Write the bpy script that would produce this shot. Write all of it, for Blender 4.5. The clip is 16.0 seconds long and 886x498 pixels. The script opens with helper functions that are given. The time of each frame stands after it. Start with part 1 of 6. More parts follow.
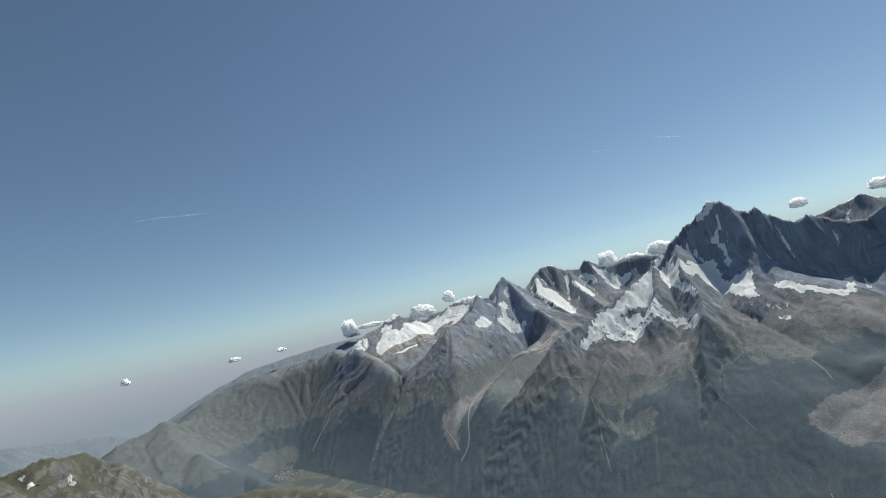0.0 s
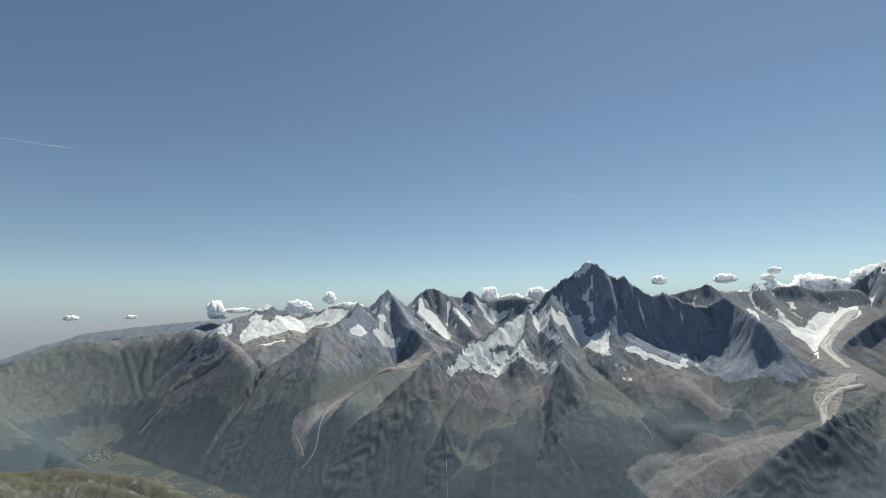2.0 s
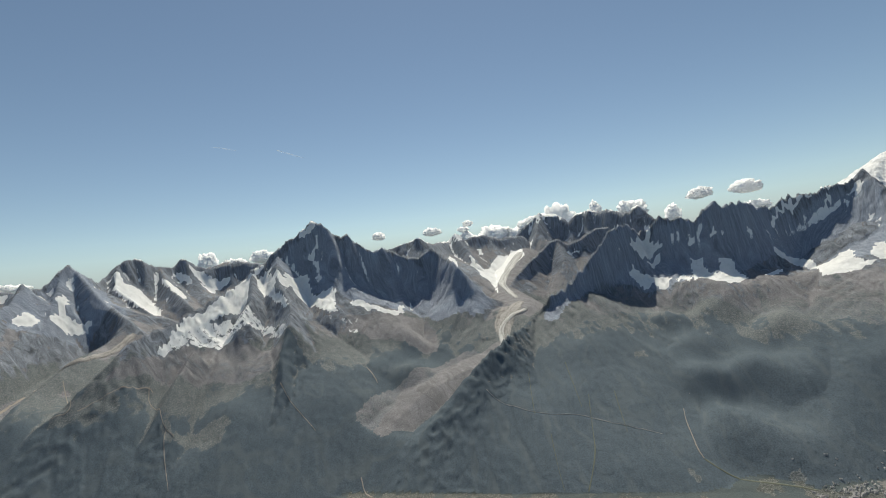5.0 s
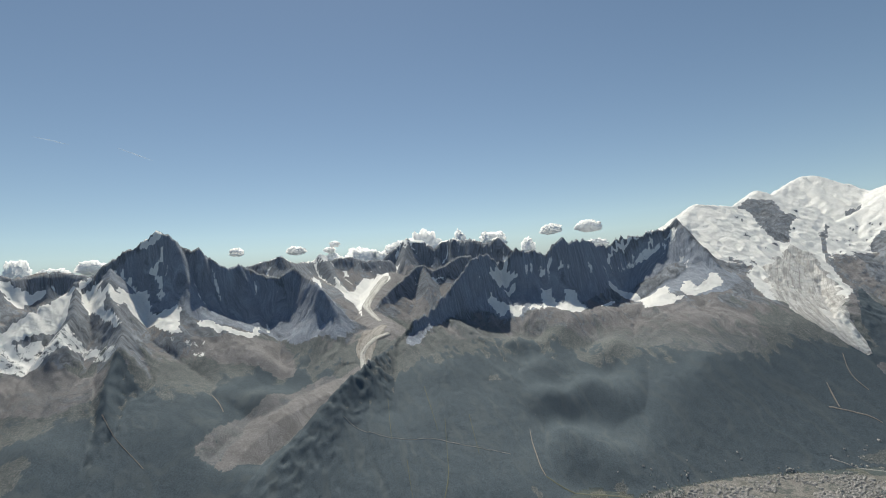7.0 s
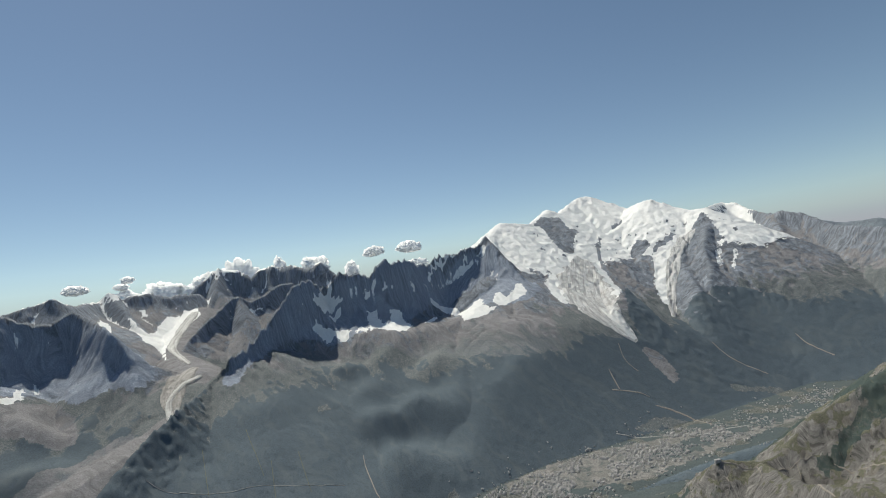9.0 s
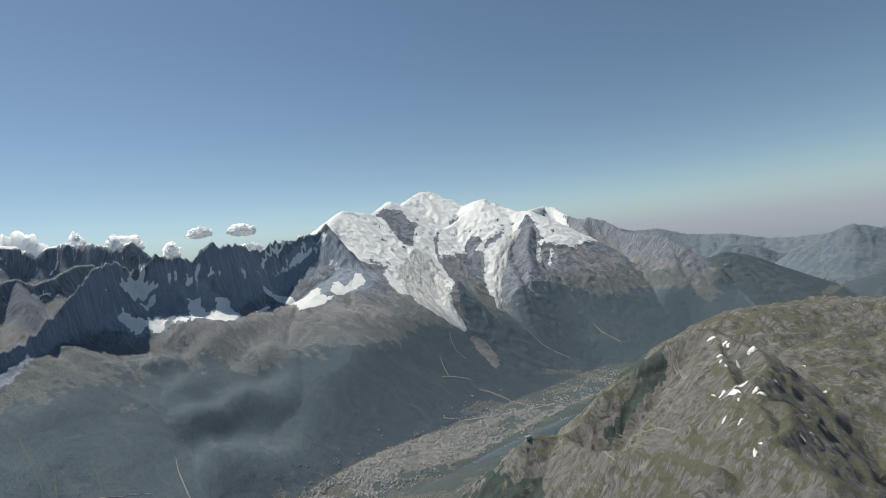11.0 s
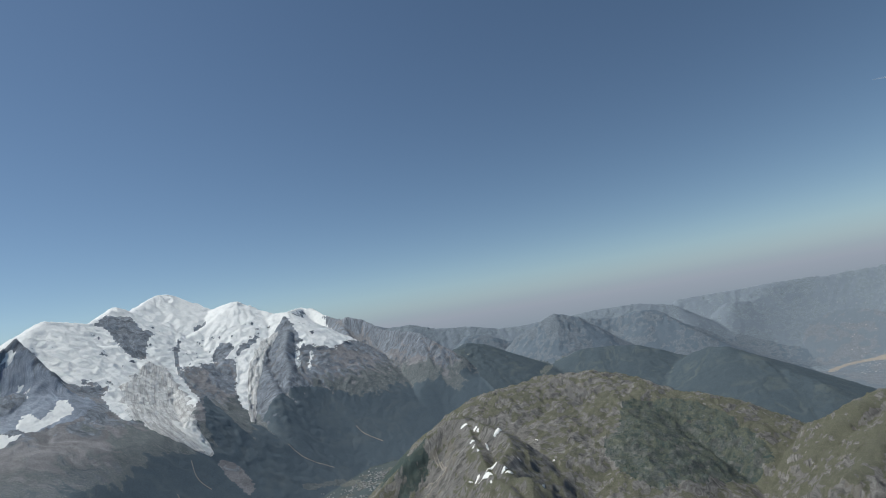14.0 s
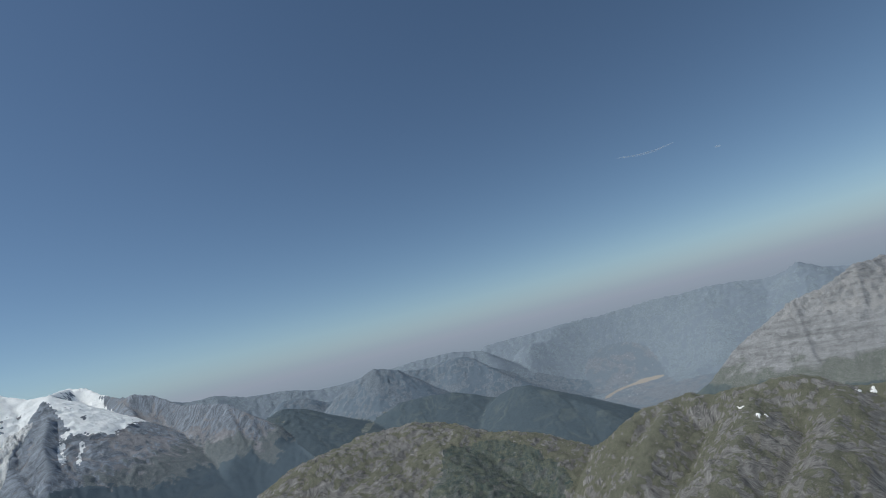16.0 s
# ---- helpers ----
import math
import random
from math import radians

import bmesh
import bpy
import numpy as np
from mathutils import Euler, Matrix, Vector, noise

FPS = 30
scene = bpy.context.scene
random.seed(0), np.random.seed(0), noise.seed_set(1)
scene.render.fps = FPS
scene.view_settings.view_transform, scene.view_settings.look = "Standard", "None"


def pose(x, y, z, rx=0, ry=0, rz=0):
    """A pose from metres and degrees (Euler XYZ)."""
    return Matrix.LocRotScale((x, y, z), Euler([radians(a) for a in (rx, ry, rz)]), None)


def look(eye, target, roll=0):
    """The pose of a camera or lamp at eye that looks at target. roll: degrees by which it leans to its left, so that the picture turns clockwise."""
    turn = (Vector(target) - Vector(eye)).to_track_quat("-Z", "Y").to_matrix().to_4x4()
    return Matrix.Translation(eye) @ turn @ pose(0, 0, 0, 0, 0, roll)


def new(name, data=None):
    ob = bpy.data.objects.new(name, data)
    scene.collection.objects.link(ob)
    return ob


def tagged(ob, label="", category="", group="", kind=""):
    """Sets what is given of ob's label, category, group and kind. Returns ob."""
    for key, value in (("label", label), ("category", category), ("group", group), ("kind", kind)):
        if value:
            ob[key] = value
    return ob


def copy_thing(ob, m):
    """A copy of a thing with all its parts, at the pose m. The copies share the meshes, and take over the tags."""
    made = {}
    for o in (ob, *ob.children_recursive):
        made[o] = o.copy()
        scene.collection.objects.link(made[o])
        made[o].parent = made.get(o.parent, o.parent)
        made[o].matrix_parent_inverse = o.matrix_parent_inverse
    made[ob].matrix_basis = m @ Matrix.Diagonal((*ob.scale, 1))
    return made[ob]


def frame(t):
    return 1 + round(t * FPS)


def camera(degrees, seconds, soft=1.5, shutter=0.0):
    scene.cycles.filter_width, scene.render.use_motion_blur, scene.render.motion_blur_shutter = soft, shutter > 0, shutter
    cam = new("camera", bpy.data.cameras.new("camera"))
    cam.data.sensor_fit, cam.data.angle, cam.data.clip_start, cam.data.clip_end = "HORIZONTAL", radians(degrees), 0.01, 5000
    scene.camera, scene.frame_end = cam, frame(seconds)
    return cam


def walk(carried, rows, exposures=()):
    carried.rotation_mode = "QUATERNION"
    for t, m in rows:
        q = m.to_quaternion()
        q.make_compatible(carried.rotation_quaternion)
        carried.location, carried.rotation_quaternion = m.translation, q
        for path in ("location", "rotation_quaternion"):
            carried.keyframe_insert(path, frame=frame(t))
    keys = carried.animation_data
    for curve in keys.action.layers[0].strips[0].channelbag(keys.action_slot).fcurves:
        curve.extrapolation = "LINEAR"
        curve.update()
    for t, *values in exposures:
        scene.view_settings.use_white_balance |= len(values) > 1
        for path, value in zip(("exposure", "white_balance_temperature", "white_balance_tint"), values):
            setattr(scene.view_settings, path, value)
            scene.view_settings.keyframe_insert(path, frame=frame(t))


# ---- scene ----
U = 0.25          # one unit stands for four metres of ground, since the far clip lies at 5000
DATUM = 1000.0    # altitude of z = 0
# seconds, stops, white balance
EXPOSURES = [(0.0, -0.1, 6450, 4), (1.5, -0.1, 6550, 4), (5.0, -0.06, 6950, 5), (9.0, -0.08, 6750, 5), (12.5, -0.18, 6400, 5), (16.0, -0.4, 5950, 5)]


cam = camera(82.96, 16.0, soft=1.0)
# seconds; metres east, north and altitude; turns about x, y, z
ROWS = [
    (0.0, 0.0, 0.0, 3183.8, 98.33, 12.35, -81.59),
    (0.5, 0.4, -4.8, 3184.0, 97.68, 0.66, -86.49),
    (1.0, 0.8, -9.6, 3184.1, 96.94, -1.96, -93.50),
    (1.5, 1.2, -14.4, 3184.2, 97.13, -3.47, -97.38),
    (2.0, 1.6, -19.2, 3184.3, 98.09, 1.13, -95.39),
    (2.5, 2.0, -24.0, 3184.4, 96.22, 6.55, -97.42),
    (3.0, 2.4, -28.8, 3184.6, 95.56, 7.62, -102.12),
    (3.5, 2.8, -33.6, 3184.7, 94.70, 11.36, -109.35),
    (4.0, 3.2, -38.4, 3184.8, 93.27, 10.35, -115.37),
    (4.5, 3.6, -43.2, 3184.9, 92.33, 9.44, -120.20),
    (5.0, 4.1, -48.0, 3185.0, 91.53, 6.33, -125.67),
    (5.2, 4.2, -49.9, 3185.1, 91.30, 5.51, -127.93),
    (5.7, 4.6, -54.7, 3185.2, 91.43, 4.57, -132.08),
    (6.2, 5.0, -59.5, 3185.3, 91.84, 4.01, -135.57),
    (6.8, 5.5, -65.3, 3185.5, 92.60, 4.07, -139.60),
    (7.3, 5.9, -70.1, 3185.6, 93.41, 4.89, -143.41),
    (7.5, 6.1, -72.0, 3185.6, 94.18, 7.04, -145.72),
    (8.0, 6.5, -76.8, 3185.8, 96.06, 8.58, -150.89),
    (8.5, 6.9, -81.6, 3185.9, 94.12, 7.60, -155.76),
    (9.0, 7.3, -86.4, 3186.0, 93.38, 8.03, -160.76),
    (9.2, 7.5, -88.3, 3186.1, 93.24, 8.19, -162.94),
    (9.7, 7.9, -93.1, 3186.2, 92.39, 7.87, -167.72),
    (10.2, 8.3, -97.9, 3186.3, 91.25, 7.32, -172.18),
    (10.8, 8.7, -103.7, 3186.4, 90.14, 5.94, -177.44),
    (11.3, 9.2, -108.5, 3186.6, 89.96, 3.83, -181.99),
    (11.5, 9.3, -110.4, 3186.6, 91.43, 0.80, -184.07),
    (12.0, 9.7, -115.2, 3186.7, 95.05, 2.02, -188.17),
    (12.5, 10.1, -120.0, 3186.9, 94.11, 8.08, -190.25),
    (13.0, 10.5, -124.8, 3187.0, 92.45, 7.54, -195.18),
    (13.5, 10.9, -129.6, 3187.1, 96.45, 5.39, -200.96),
    (14.0, 11.3, -134.4, 3187.2, 97.96, 9.00, -206.05),
    (14.5, 11.7, -139.2, 3187.3, 97.21, 12.20, -206.98),
    (15.0, 12.2, -144.0, 3187.5, 97.91, 10.55, -211.95),
    (15.5, 12.6, -148.8, 3187.6, 99.76, 12.47, -219.03),
    (16.0, 13.0, -153.6, 3187.7, 100.19, 13.64, -226.65),
]
walk(cam, [(t, pose(U * x, U * y, U * (h - DATUM), rx, ry, rz)) for t, x, y, h, rx, ry, rz in ROWS], EXPOSURES)

# ---- light ----
SUN_AZ, SUN_EL = 128.0, 56.0      # degrees from north over east, and above the horizon
world = bpy.data.worlds.new("summer_sky")
scene.world = world
world.use_nodes = True
wn = world.node_tree.nodes
sky = wn.new("ShaderNodeTexSky")
sky.sky_type = "NISHITA"
sky.sun_disc = False
sky.sun_elevation, sky.sun_rotation = radians(SUN_EL), radians(SUN_AZ)
sky.altitude, sky.air_density, sky.dust_density, sky.ozone_density = 2300, 1.0, 0.6, 1.0
white = wn.new("ShaderNodeMix")      # the sky's own whiteness through summer dust
white.data_type, white.blend_type = "RGBA", "MULTIPLY"
white.inputs[0].default_value = 1.0
white.inputs[7].default_value = (1.0, 0.99, 0.94, 1)
world.node_tree.links.new(sky.outputs[0], white.inputs[6])
world.node_tree.links.new(white.outputs[2], wn["Background"].inputs[0])
wn["Background"].inputs[1].default_value = 0.1

sun = new("sun", bpy.data.lights.new("sun", "SUN"))
sun.data.energy, sun.data.angle, sun.data.color = 5.0, radians(0.53), (1.0, 0.95, 0.86)
sun_way = Vector((math.sin(radians(SUN_AZ)) * math.cos(radians(SUN_EL)), math.cos(radians(SUN_AZ)) * math.cos(radians(SUN_EL)), math.sin(radians(SUN_EL))))
sun.matrix_world = look(sun_way * 2000, (0, 0, 0))


# ---- materials ----
def material(name, rough=0.9):
    mat = bpy.data.materials.new(name)
    mat.use_nodes = True
    nt = mat.node_tree
    bsdf = nt.nodes["Principled BSDF"]
    bsdf.inputs["Roughness"].default_value = rough
    bsdf.inputs["Specular IOR Level"].default_value = 0.2
    return mat, nt, bsdf


def node(nt, kind, **inputs):
    n = nt.nodes.new(kind)
    for key, value in inputs.items():
        n.inputs[key.replace("_", " ")].default_value = value
    return n


def noise_tex(nt, scale, detail=6.0, rough=0.6, stretch=(1, 1, 1), distort=0.0):
    """Noise over the world's own coordinates."""
    geo = nt.nodes.new("ShaderNodeNewGeometry")
    mp = nt.nodes.new("ShaderNodeMapping")
    mp.inputs["Scale"].default_value = stretch
    nt.links.new(geo.outputs["Position"], mp.inputs["Vector"])
    n = node(nt, "ShaderNodeTexNoise", Scale=scale, Detail=detail, Roughness=rough, Distortion=distort)
    nt.links.new(mp.outputs[0], n.inputs["Vector"])
    return n.outputs["Fac"]


def ramp(nt, fac, stops):
    r = nt.nodes.new("ShaderNodeValToRGB")
    while len(r.color_ramp.elements) < len(stops):
        r.color_ramp.elements.new(0.5)
    for e, (pos, col) in zip(r.color_ramp.elements, stops):
        e.position, e.color = pos, (*col, 1)
    nt.links.new(fac, r.inputs[0])
    return r.outputs[0]


def mix(nt, fac, a, b, blend="MIX"):
    m = nt.nodes.new("ShaderNodeMix")
    m.data_type, m.blend_type = "RGBA", blend
    for sock, value in ((m.inputs[0], fac), (m.inputs[6], a), (m.inputs[7], b)):
        if isinstance(value, (int, float)):
            sock.default_value = value
        elif isinstance(value, tuple):
            sock.default_value = (*value, 1)
        else:
            nt.links.new(value, sock)
    return m.outputs[2]


def maths(nt, op, a, b=0.0, clamp=False):
    m = nt.nodes.new("ShaderNodeMath")
    m.operation, m.use_clamp = op, clamp
    for sock, value in ((m.inputs[0], a), (m.inputs[1], b)):
        if isinstance(value, (int, float)):
            sock.default_value = value
        else:
            nt.links.new(value, sock)
    return m.outputs[0]


def edge(nt, amount, grain, sharp=6.0, spread=0.6):
    """A cover's share with a ragged border: amount pushed about by grain, then steepened."""
    moved = maths(nt, "ADD", amount, maths(nt, "MULTIPLY", maths(nt, "SUBTRACT", grain, 0.5), spread))
    return maths(nt, "ADD", maths(nt, "MULTIPLY", maths(nt, "SUBTRACT", moved, 0.5), sharp), 0.5, clamp=True)


def bump(nt, bsdf, height, distance, strength=0.6):
    b = node(nt, "ShaderNodeBump", Strength=strength, Distance=distance)
    nt.links.new(height, b.inputs["Height"])
    nt.links.new(b.outputs[0], bsdf.inputs["Normal"])


def downhill(nt, across, along, detail=8.0, rough=0.65):
    """Noise drawn out down the slopes: so many waves to 100 m across and along."""
    att = nt.nodes.new("ShaderNodeAttribute")
    att.attribute_name = "flow"
    mp = nt.nodes.new("ShaderNodeMapping")
    mp.inputs["Scale"].default_value = (across, along, 0)
    nt.links.new(att.outputs["Vector"], mp.inputs["Vector"])
    n = node(nt, "ShaderNodeTexNoise", Scale=1.0, Detail=detail, Roughness=rough, Distortion=0.35)
    n.noise_dimensions = "2D"
    nt.links.new(mp.outputs[0], n.inputs["Vector"])
    return n.outputs["Fac"]


def slope_material(name, rock, scree, forest, meadow, grain=1.0, strata=False, contrast=1.0):
    """Mountain ground: bare rock with scree, forest, alpine meadow and snow laid by the cover attribute."""
    mat, nt, bsdf = material(name)
    cover = nt.nodes.new("ShaderNodeVertexColor")
    cover.layer_name = "cover"
    split = nt.nodes.new("ShaderNodeSeparateColor")
    nt.links.new(cover.outputs["Color"], split.inputs[0])
    big = noise_tex(nt, 0.012 * grain, 8, 0.62)
    mid = noise_tex(nt, 0.06 * grain, 8, 0.68)
    fine = noise_tex(nt, 0.3 * grain, 6, 0.7)
    runs = downhill(nt, 1.1 * grain, 0.16 * grain)
    runs_fine = downhill(nt, 3.2 * grain, 0.5 * grain, 6, 0.7)
    lo, hi = 1 - 0.55 * contrast, 1 + 0.6 * contrast
    rock_c = mix(nt, big, tuple(c * 0.75 for c in rock), tuple(min(1, c * 1.25) for c in rock))
    rock_c = mix(nt, 0.6, rock_c, ramp(nt, runs, [(0.34, tuple(c * lo for c in rock)), (0.5, rock), (0.66, tuple(c * hi for c in rock))]))
    rock_c = mix(nt, 0.65, rock_c, ramp(nt, runs_fine, [(0.34, tuple(c * lo for c in rock)), (0.66, tuple(c * hi for c in rock))]))
    # high walls get a paler, bluer rock tone that stands for haze
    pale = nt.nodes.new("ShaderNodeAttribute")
    pale.attribute_name = "haze_lift"
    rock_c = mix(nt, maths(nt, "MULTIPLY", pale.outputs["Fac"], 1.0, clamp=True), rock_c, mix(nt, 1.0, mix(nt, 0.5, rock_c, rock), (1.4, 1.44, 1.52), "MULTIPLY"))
    if strata:      # level beds of lighter and darker stone
        beds = noise_tex(nt, 0.05, 4, 0.6, (0.12, 0.12, 1.6), 0.4)
        rock_c = mix(nt, 0.4, rock_c, ramp(nt, beds, [(0.36, tuple(c * 0.5 for c in rock)), (0.5, rock), (0.66, tuple(c * 1.35 for c in rock))]))
    grit = ramp(nt, mix(nt, 0.5, fine, noise_tex(nt, 0.9 * grain, 4, 0.7)), [(0.36, (0.45, 0.45, 0.46)), (0.5, (0.95, 0.95, 0.95)), (0.62, (1.5, 1.49, 1.47))])
    rock_c = mix(nt, 0.75, rock_c, mix(nt, 1.0, rock_c, grit, "MULTIPLY"))
    scree_c = mix(nt, mid, tuple(c * 0.7 for c in scree), tuple(c * 1.25 for c in scree))
    scree_c = mix(nt, 0.5, scree_c, ramp(nt, runs, [(0.36, tuple(c * 0.6 for c in scree)), (0.64, tuple(c * 1.35 for c in scree))]))
    forest_c = mix(nt, ramp(nt, fine, [(0.32, (0, 0, 0)), (0.66, (1, 1, 1))]), tuple(c * 0.74 for c in forest), tuple(c * 1.22 for c in forest))
    forest_c = mix(nt, ramp(nt, runs, [(0.5, (0, 0, 0)), (0.7, (0.85, 0.85, 0.85))]), forest_c, tuple(0.5 * a + 0.5 * b for a, b in zip(forest, meadow)))
    meadow_c = mix(nt, mid, tuple(c * 0.52 for c in meadow), tuple(c * 1.48 for c in meadow))
    meadow_c = mix(nt, ramp(nt, fine, [(0.5, (0, 0, 0)), (0.72, (1, 1, 1))]), meadow_c, scree)
    scree_c = mix(nt, 0.8, scree_c, mix(nt, 1.0, scree_c, grit, "MULTIPLY"))
    meadow_c = mix(nt, 0.85, meadow_c, mix(nt, 1.0, meadow_c, grit, "MULTIPLY"))
    torn = mix(nt, 0.5, mid, runs_fine)
    col = mix(nt, edge(nt, cover.outputs["Alpha"], runs, 4.0, 1.3), rock_c, scree_c)
    col = mix(nt, edge(nt, split.outputs[2], torn, 4.0, 1.2), col, meadow_c)
    col = mix(nt, edge(nt, split.outputs[1], torn, 5.0, 1.0), col, forest_c)
    snow = edge(nt, split.outputs[0], torn, 14.0, 1.4)
    col = mix(nt, snow, col, mix(nt, big, (0.80, 0.80, 0.79), (0.88, 0.885, 0.89)))
    nt.links.new(col, bsdf.inputs["Base Color"])
    stony = mix(nt, 0.5, mid, fine)
    bare = maths(nt, "SUBTRACT", 1.0, maths(nt, "MULTIPLY", maths(nt, "MAXIMUM", split.outputs[1], snow), 0.6), clamp=True)
    b = node(nt, "ShaderNodeBump", Distance=(8.0 if grain == 1 else 16.0) / grain)
    nt.links.new(bare, b.inputs["Strength"])
    nt.links.new(stony, b.inputs["Height"])
    nt.links.new(b.outputs[0], bsdf.inputs["Normal"])
    return mat


# rock, woods and meadows lifted and blued: valley haze is in the colours
GRANITE = slope_material("haze_tinted_granite_slopes", (0.21, 0.232, 0.27), (0.24, 0.236, 0.25), (0.094, 0.122, 0.148), (0.152, 0.172, 0.178), contrast=1.1)
FLOOR_LAND = slope_material("valley_fields_and_woods", (0.2, 0.2, 0.195), (0.25, 0.24, 0.235), (0.075, 0.094, 0.1), (0.115, 0.124, 0.115))
# the limestone's bluish grey includes the haze in front of it
LIMESTONE = slope_material("pale_limestone_cliffs", (0.25, 0.25, 0.255), (0.28, 0.275, 0.275), (0.085, 0.105, 0.11), (0.14, 0.15, 0.135), strata=True)
NEAR_TURF = slope_material("gneiss_and_alpine_turf", (0.2, 0.192, 0.184), (0.22, 0.205, 0.182), (0.056, 0.076, 0.073), (0.136, 0.137, 0.098), 4.0, contrast=1.3)
# far grounds: haze put into the base colours as a blue tint
FAR_HILLS = slope_material("haze_tinted_wooded_hills", (0.19, 0.215, 0.245), (0.2, 0.22, 0.24), (0.13, 0.162, 0.2), (0.168, 0.196, 0.23), contrast=0.5)
FAR_RIDGE = slope_material("haze_tinted_far_ridge", (0.22, 0.25, 0.29), (0.22, 0.25, 0.285), (0.18, 0.21, 0.25), (0.2, 0.235, 0.27), contrast=0.4)
FAR_PLAIN = slope_material("haze_tinted_far_fields", (0.2, 0.21, 0.235), (0.21, 0.215, 0.235), (0.16, 0.19, 0.225), (0.195, 0.215, 0.245), contrast=0.5)
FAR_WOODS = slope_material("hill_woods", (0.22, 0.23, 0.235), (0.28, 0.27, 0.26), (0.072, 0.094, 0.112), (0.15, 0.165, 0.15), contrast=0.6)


def snow_material(name, clean, dirty, band, depth, flowing=False):
    """Old snow or ice with grey dust in bands and a broken surface."""
    mat, nt, bsdf = material(name, 0.6)
    big, fine = noise_tex(nt, 0.015, 7, 0.62, distort=0.8), noise_tex(nt, band, 7, 0.7, (1, 1, 2.5))
    ledge = noise_tex(nt, 0.045, 9, 0.68, (1, 1, 2.2), 1.2)      # wind ledges and torn blocks
    col = mix(nt, ramp(nt, big, [(0.42, (0, 0, 0)), (0.68, (1, 1, 1))]), clean, tuple(0.5 * (a + b) for a, b in zip(clean, dirty)))
    col = mix(nt, ramp(nt, fine, [(0.52, (0, 0, 0)), (0.72, (1, 1, 1))]), col, dirty)
    if flowing:      # long dirt bands, crossed by crevasses
        lines = downhill(nt, 2.6, 0.22, 6, 0.7)
        rifts = downhill(nt, 0.9, 4.5, 5, 0.7)
        col = mix(nt, ramp(nt, lines, [(0.44, (0, 0, 0)), (0.62, (1, 1, 1))]), col, tuple(0.8 * c for c in dirty))
        col = mix(nt, ramp(nt, rifts, [(0.55, (0, 0, 0)), (0.7, (0.8, 0.8, 0.8))]), col, tuple(0.6 * c for c in dirty))
    nt.links.new(col, bsdf.inputs["Base Color"])
    bump(nt, bsdf, mix(nt, 0.35, ledge, fine), 3.2 * depth, 0.7)
    return mat


SNOW_FIELD = snow_material("packed_snow", (0.87, 0.87, 0.865), (0.66, 0.67, 0.68), 0.10, 5.0)
SERAC_ICE = snow_material("broken_glacier_ice", (0.72, 0.72, 0.72), (0.5, 0.49, 0.49), 0.16, 6.0, True)
TOE_ICE = snow_material("clean_toe_ice", (0.80, 0.80, 0.80), (0.55, 0.54, 0.53), 0.2, 6.0)
GREY_ICE = snow_material("stony_glacier_ice", (0.35, 0.335, 0.32), (0.25, 0.235, 0.225), 0.10, 3.0, True)
CLEAN_ICE = snow_material("pale_ice_ridge", (0.54, 0.54, 0.53), (0.36, 0.35, 0.34), 0.22, 3.0, True)
OLD_SNOW = snow_material("old_snow_patch", (0.84, 0.84, 0.83), (0.66, 0.64, 0.60), 0.5, 0.5)


def plain_material(name, col, rough=0.85, scale=0.8, spread=0.3):
    mat, nt, bsdf = material(name, rough)
    n = noise_tex(nt, scale, 5, 0.6)
    nt.links.new(mix(nt, n, tuple(c * (1 - spread) for c in col), tuple(min(1, c * (1 + spread)) for c in col)), bsdf.inputs["Base Color"])
    return mat


DUST = plain_material("dusty_gravel", (0.3, 0.27, 0.24))
ASPHALT_PALE = plain_material("sunlit_concrete_road", (0.34, 0.34, 0.33))
STRIP_GRASS = plain_material("cut_grass_strip", (0.15, 0.16, 0.125))
PLASTER = plain_material("house_plaster", (0.46, 0.455, 0.45), 0.85, 0.3, 0.35)
SLATE = plain_material("slate_roof", (0.27, 0.265, 0.268), 0.8, 0.25, 0.5)

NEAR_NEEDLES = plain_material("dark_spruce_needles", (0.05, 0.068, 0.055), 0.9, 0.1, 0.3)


def needle_material(name, col):
    """Spruce boughs: some of the light goes on through the needles."""
    mat = bpy.data.materials.new(name)
    mat.use_nodes = True
    nt = mat.node_tree
    nt.nodes.remove(nt.nodes["Principled BSDF"])
    back, on, both = node(nt, "ShaderNodeBsdfDiffuse"), node(nt, "ShaderNodeBsdfTranslucent"), nt.nodes.new("ShaderNodeMixShader")
    tone = mix(nt, noise_tex(nt, 0.1, 5, 0.6), tuple(0.75 * c for c in col), tuple(1.25 * c for c in col))
    nt.links.new(tone, back.inputs[0])
    nt.links.new(tone, on.inputs[0])
    both.inputs[0].default_value = 0.4
    nt.links.new(back.outputs[0], both.inputs[1])
    nt.links.new(on.outputs[0], both.inputs[2])
    nt.links.new(both.outputs[0], nt.nodes["Material Output"].inputs[0])
    return mat


# spruces across the valley: paler and bluer, haze put into the needle colour
HAZED_NEEDLES = needle_material("hazed_spruce_needles", (0.1, 0.128, 0.145))
GNEISS = plain_material("gneiss_block", (0.16, 0.15, 0.136), 0.9, 0.5, 0.4)

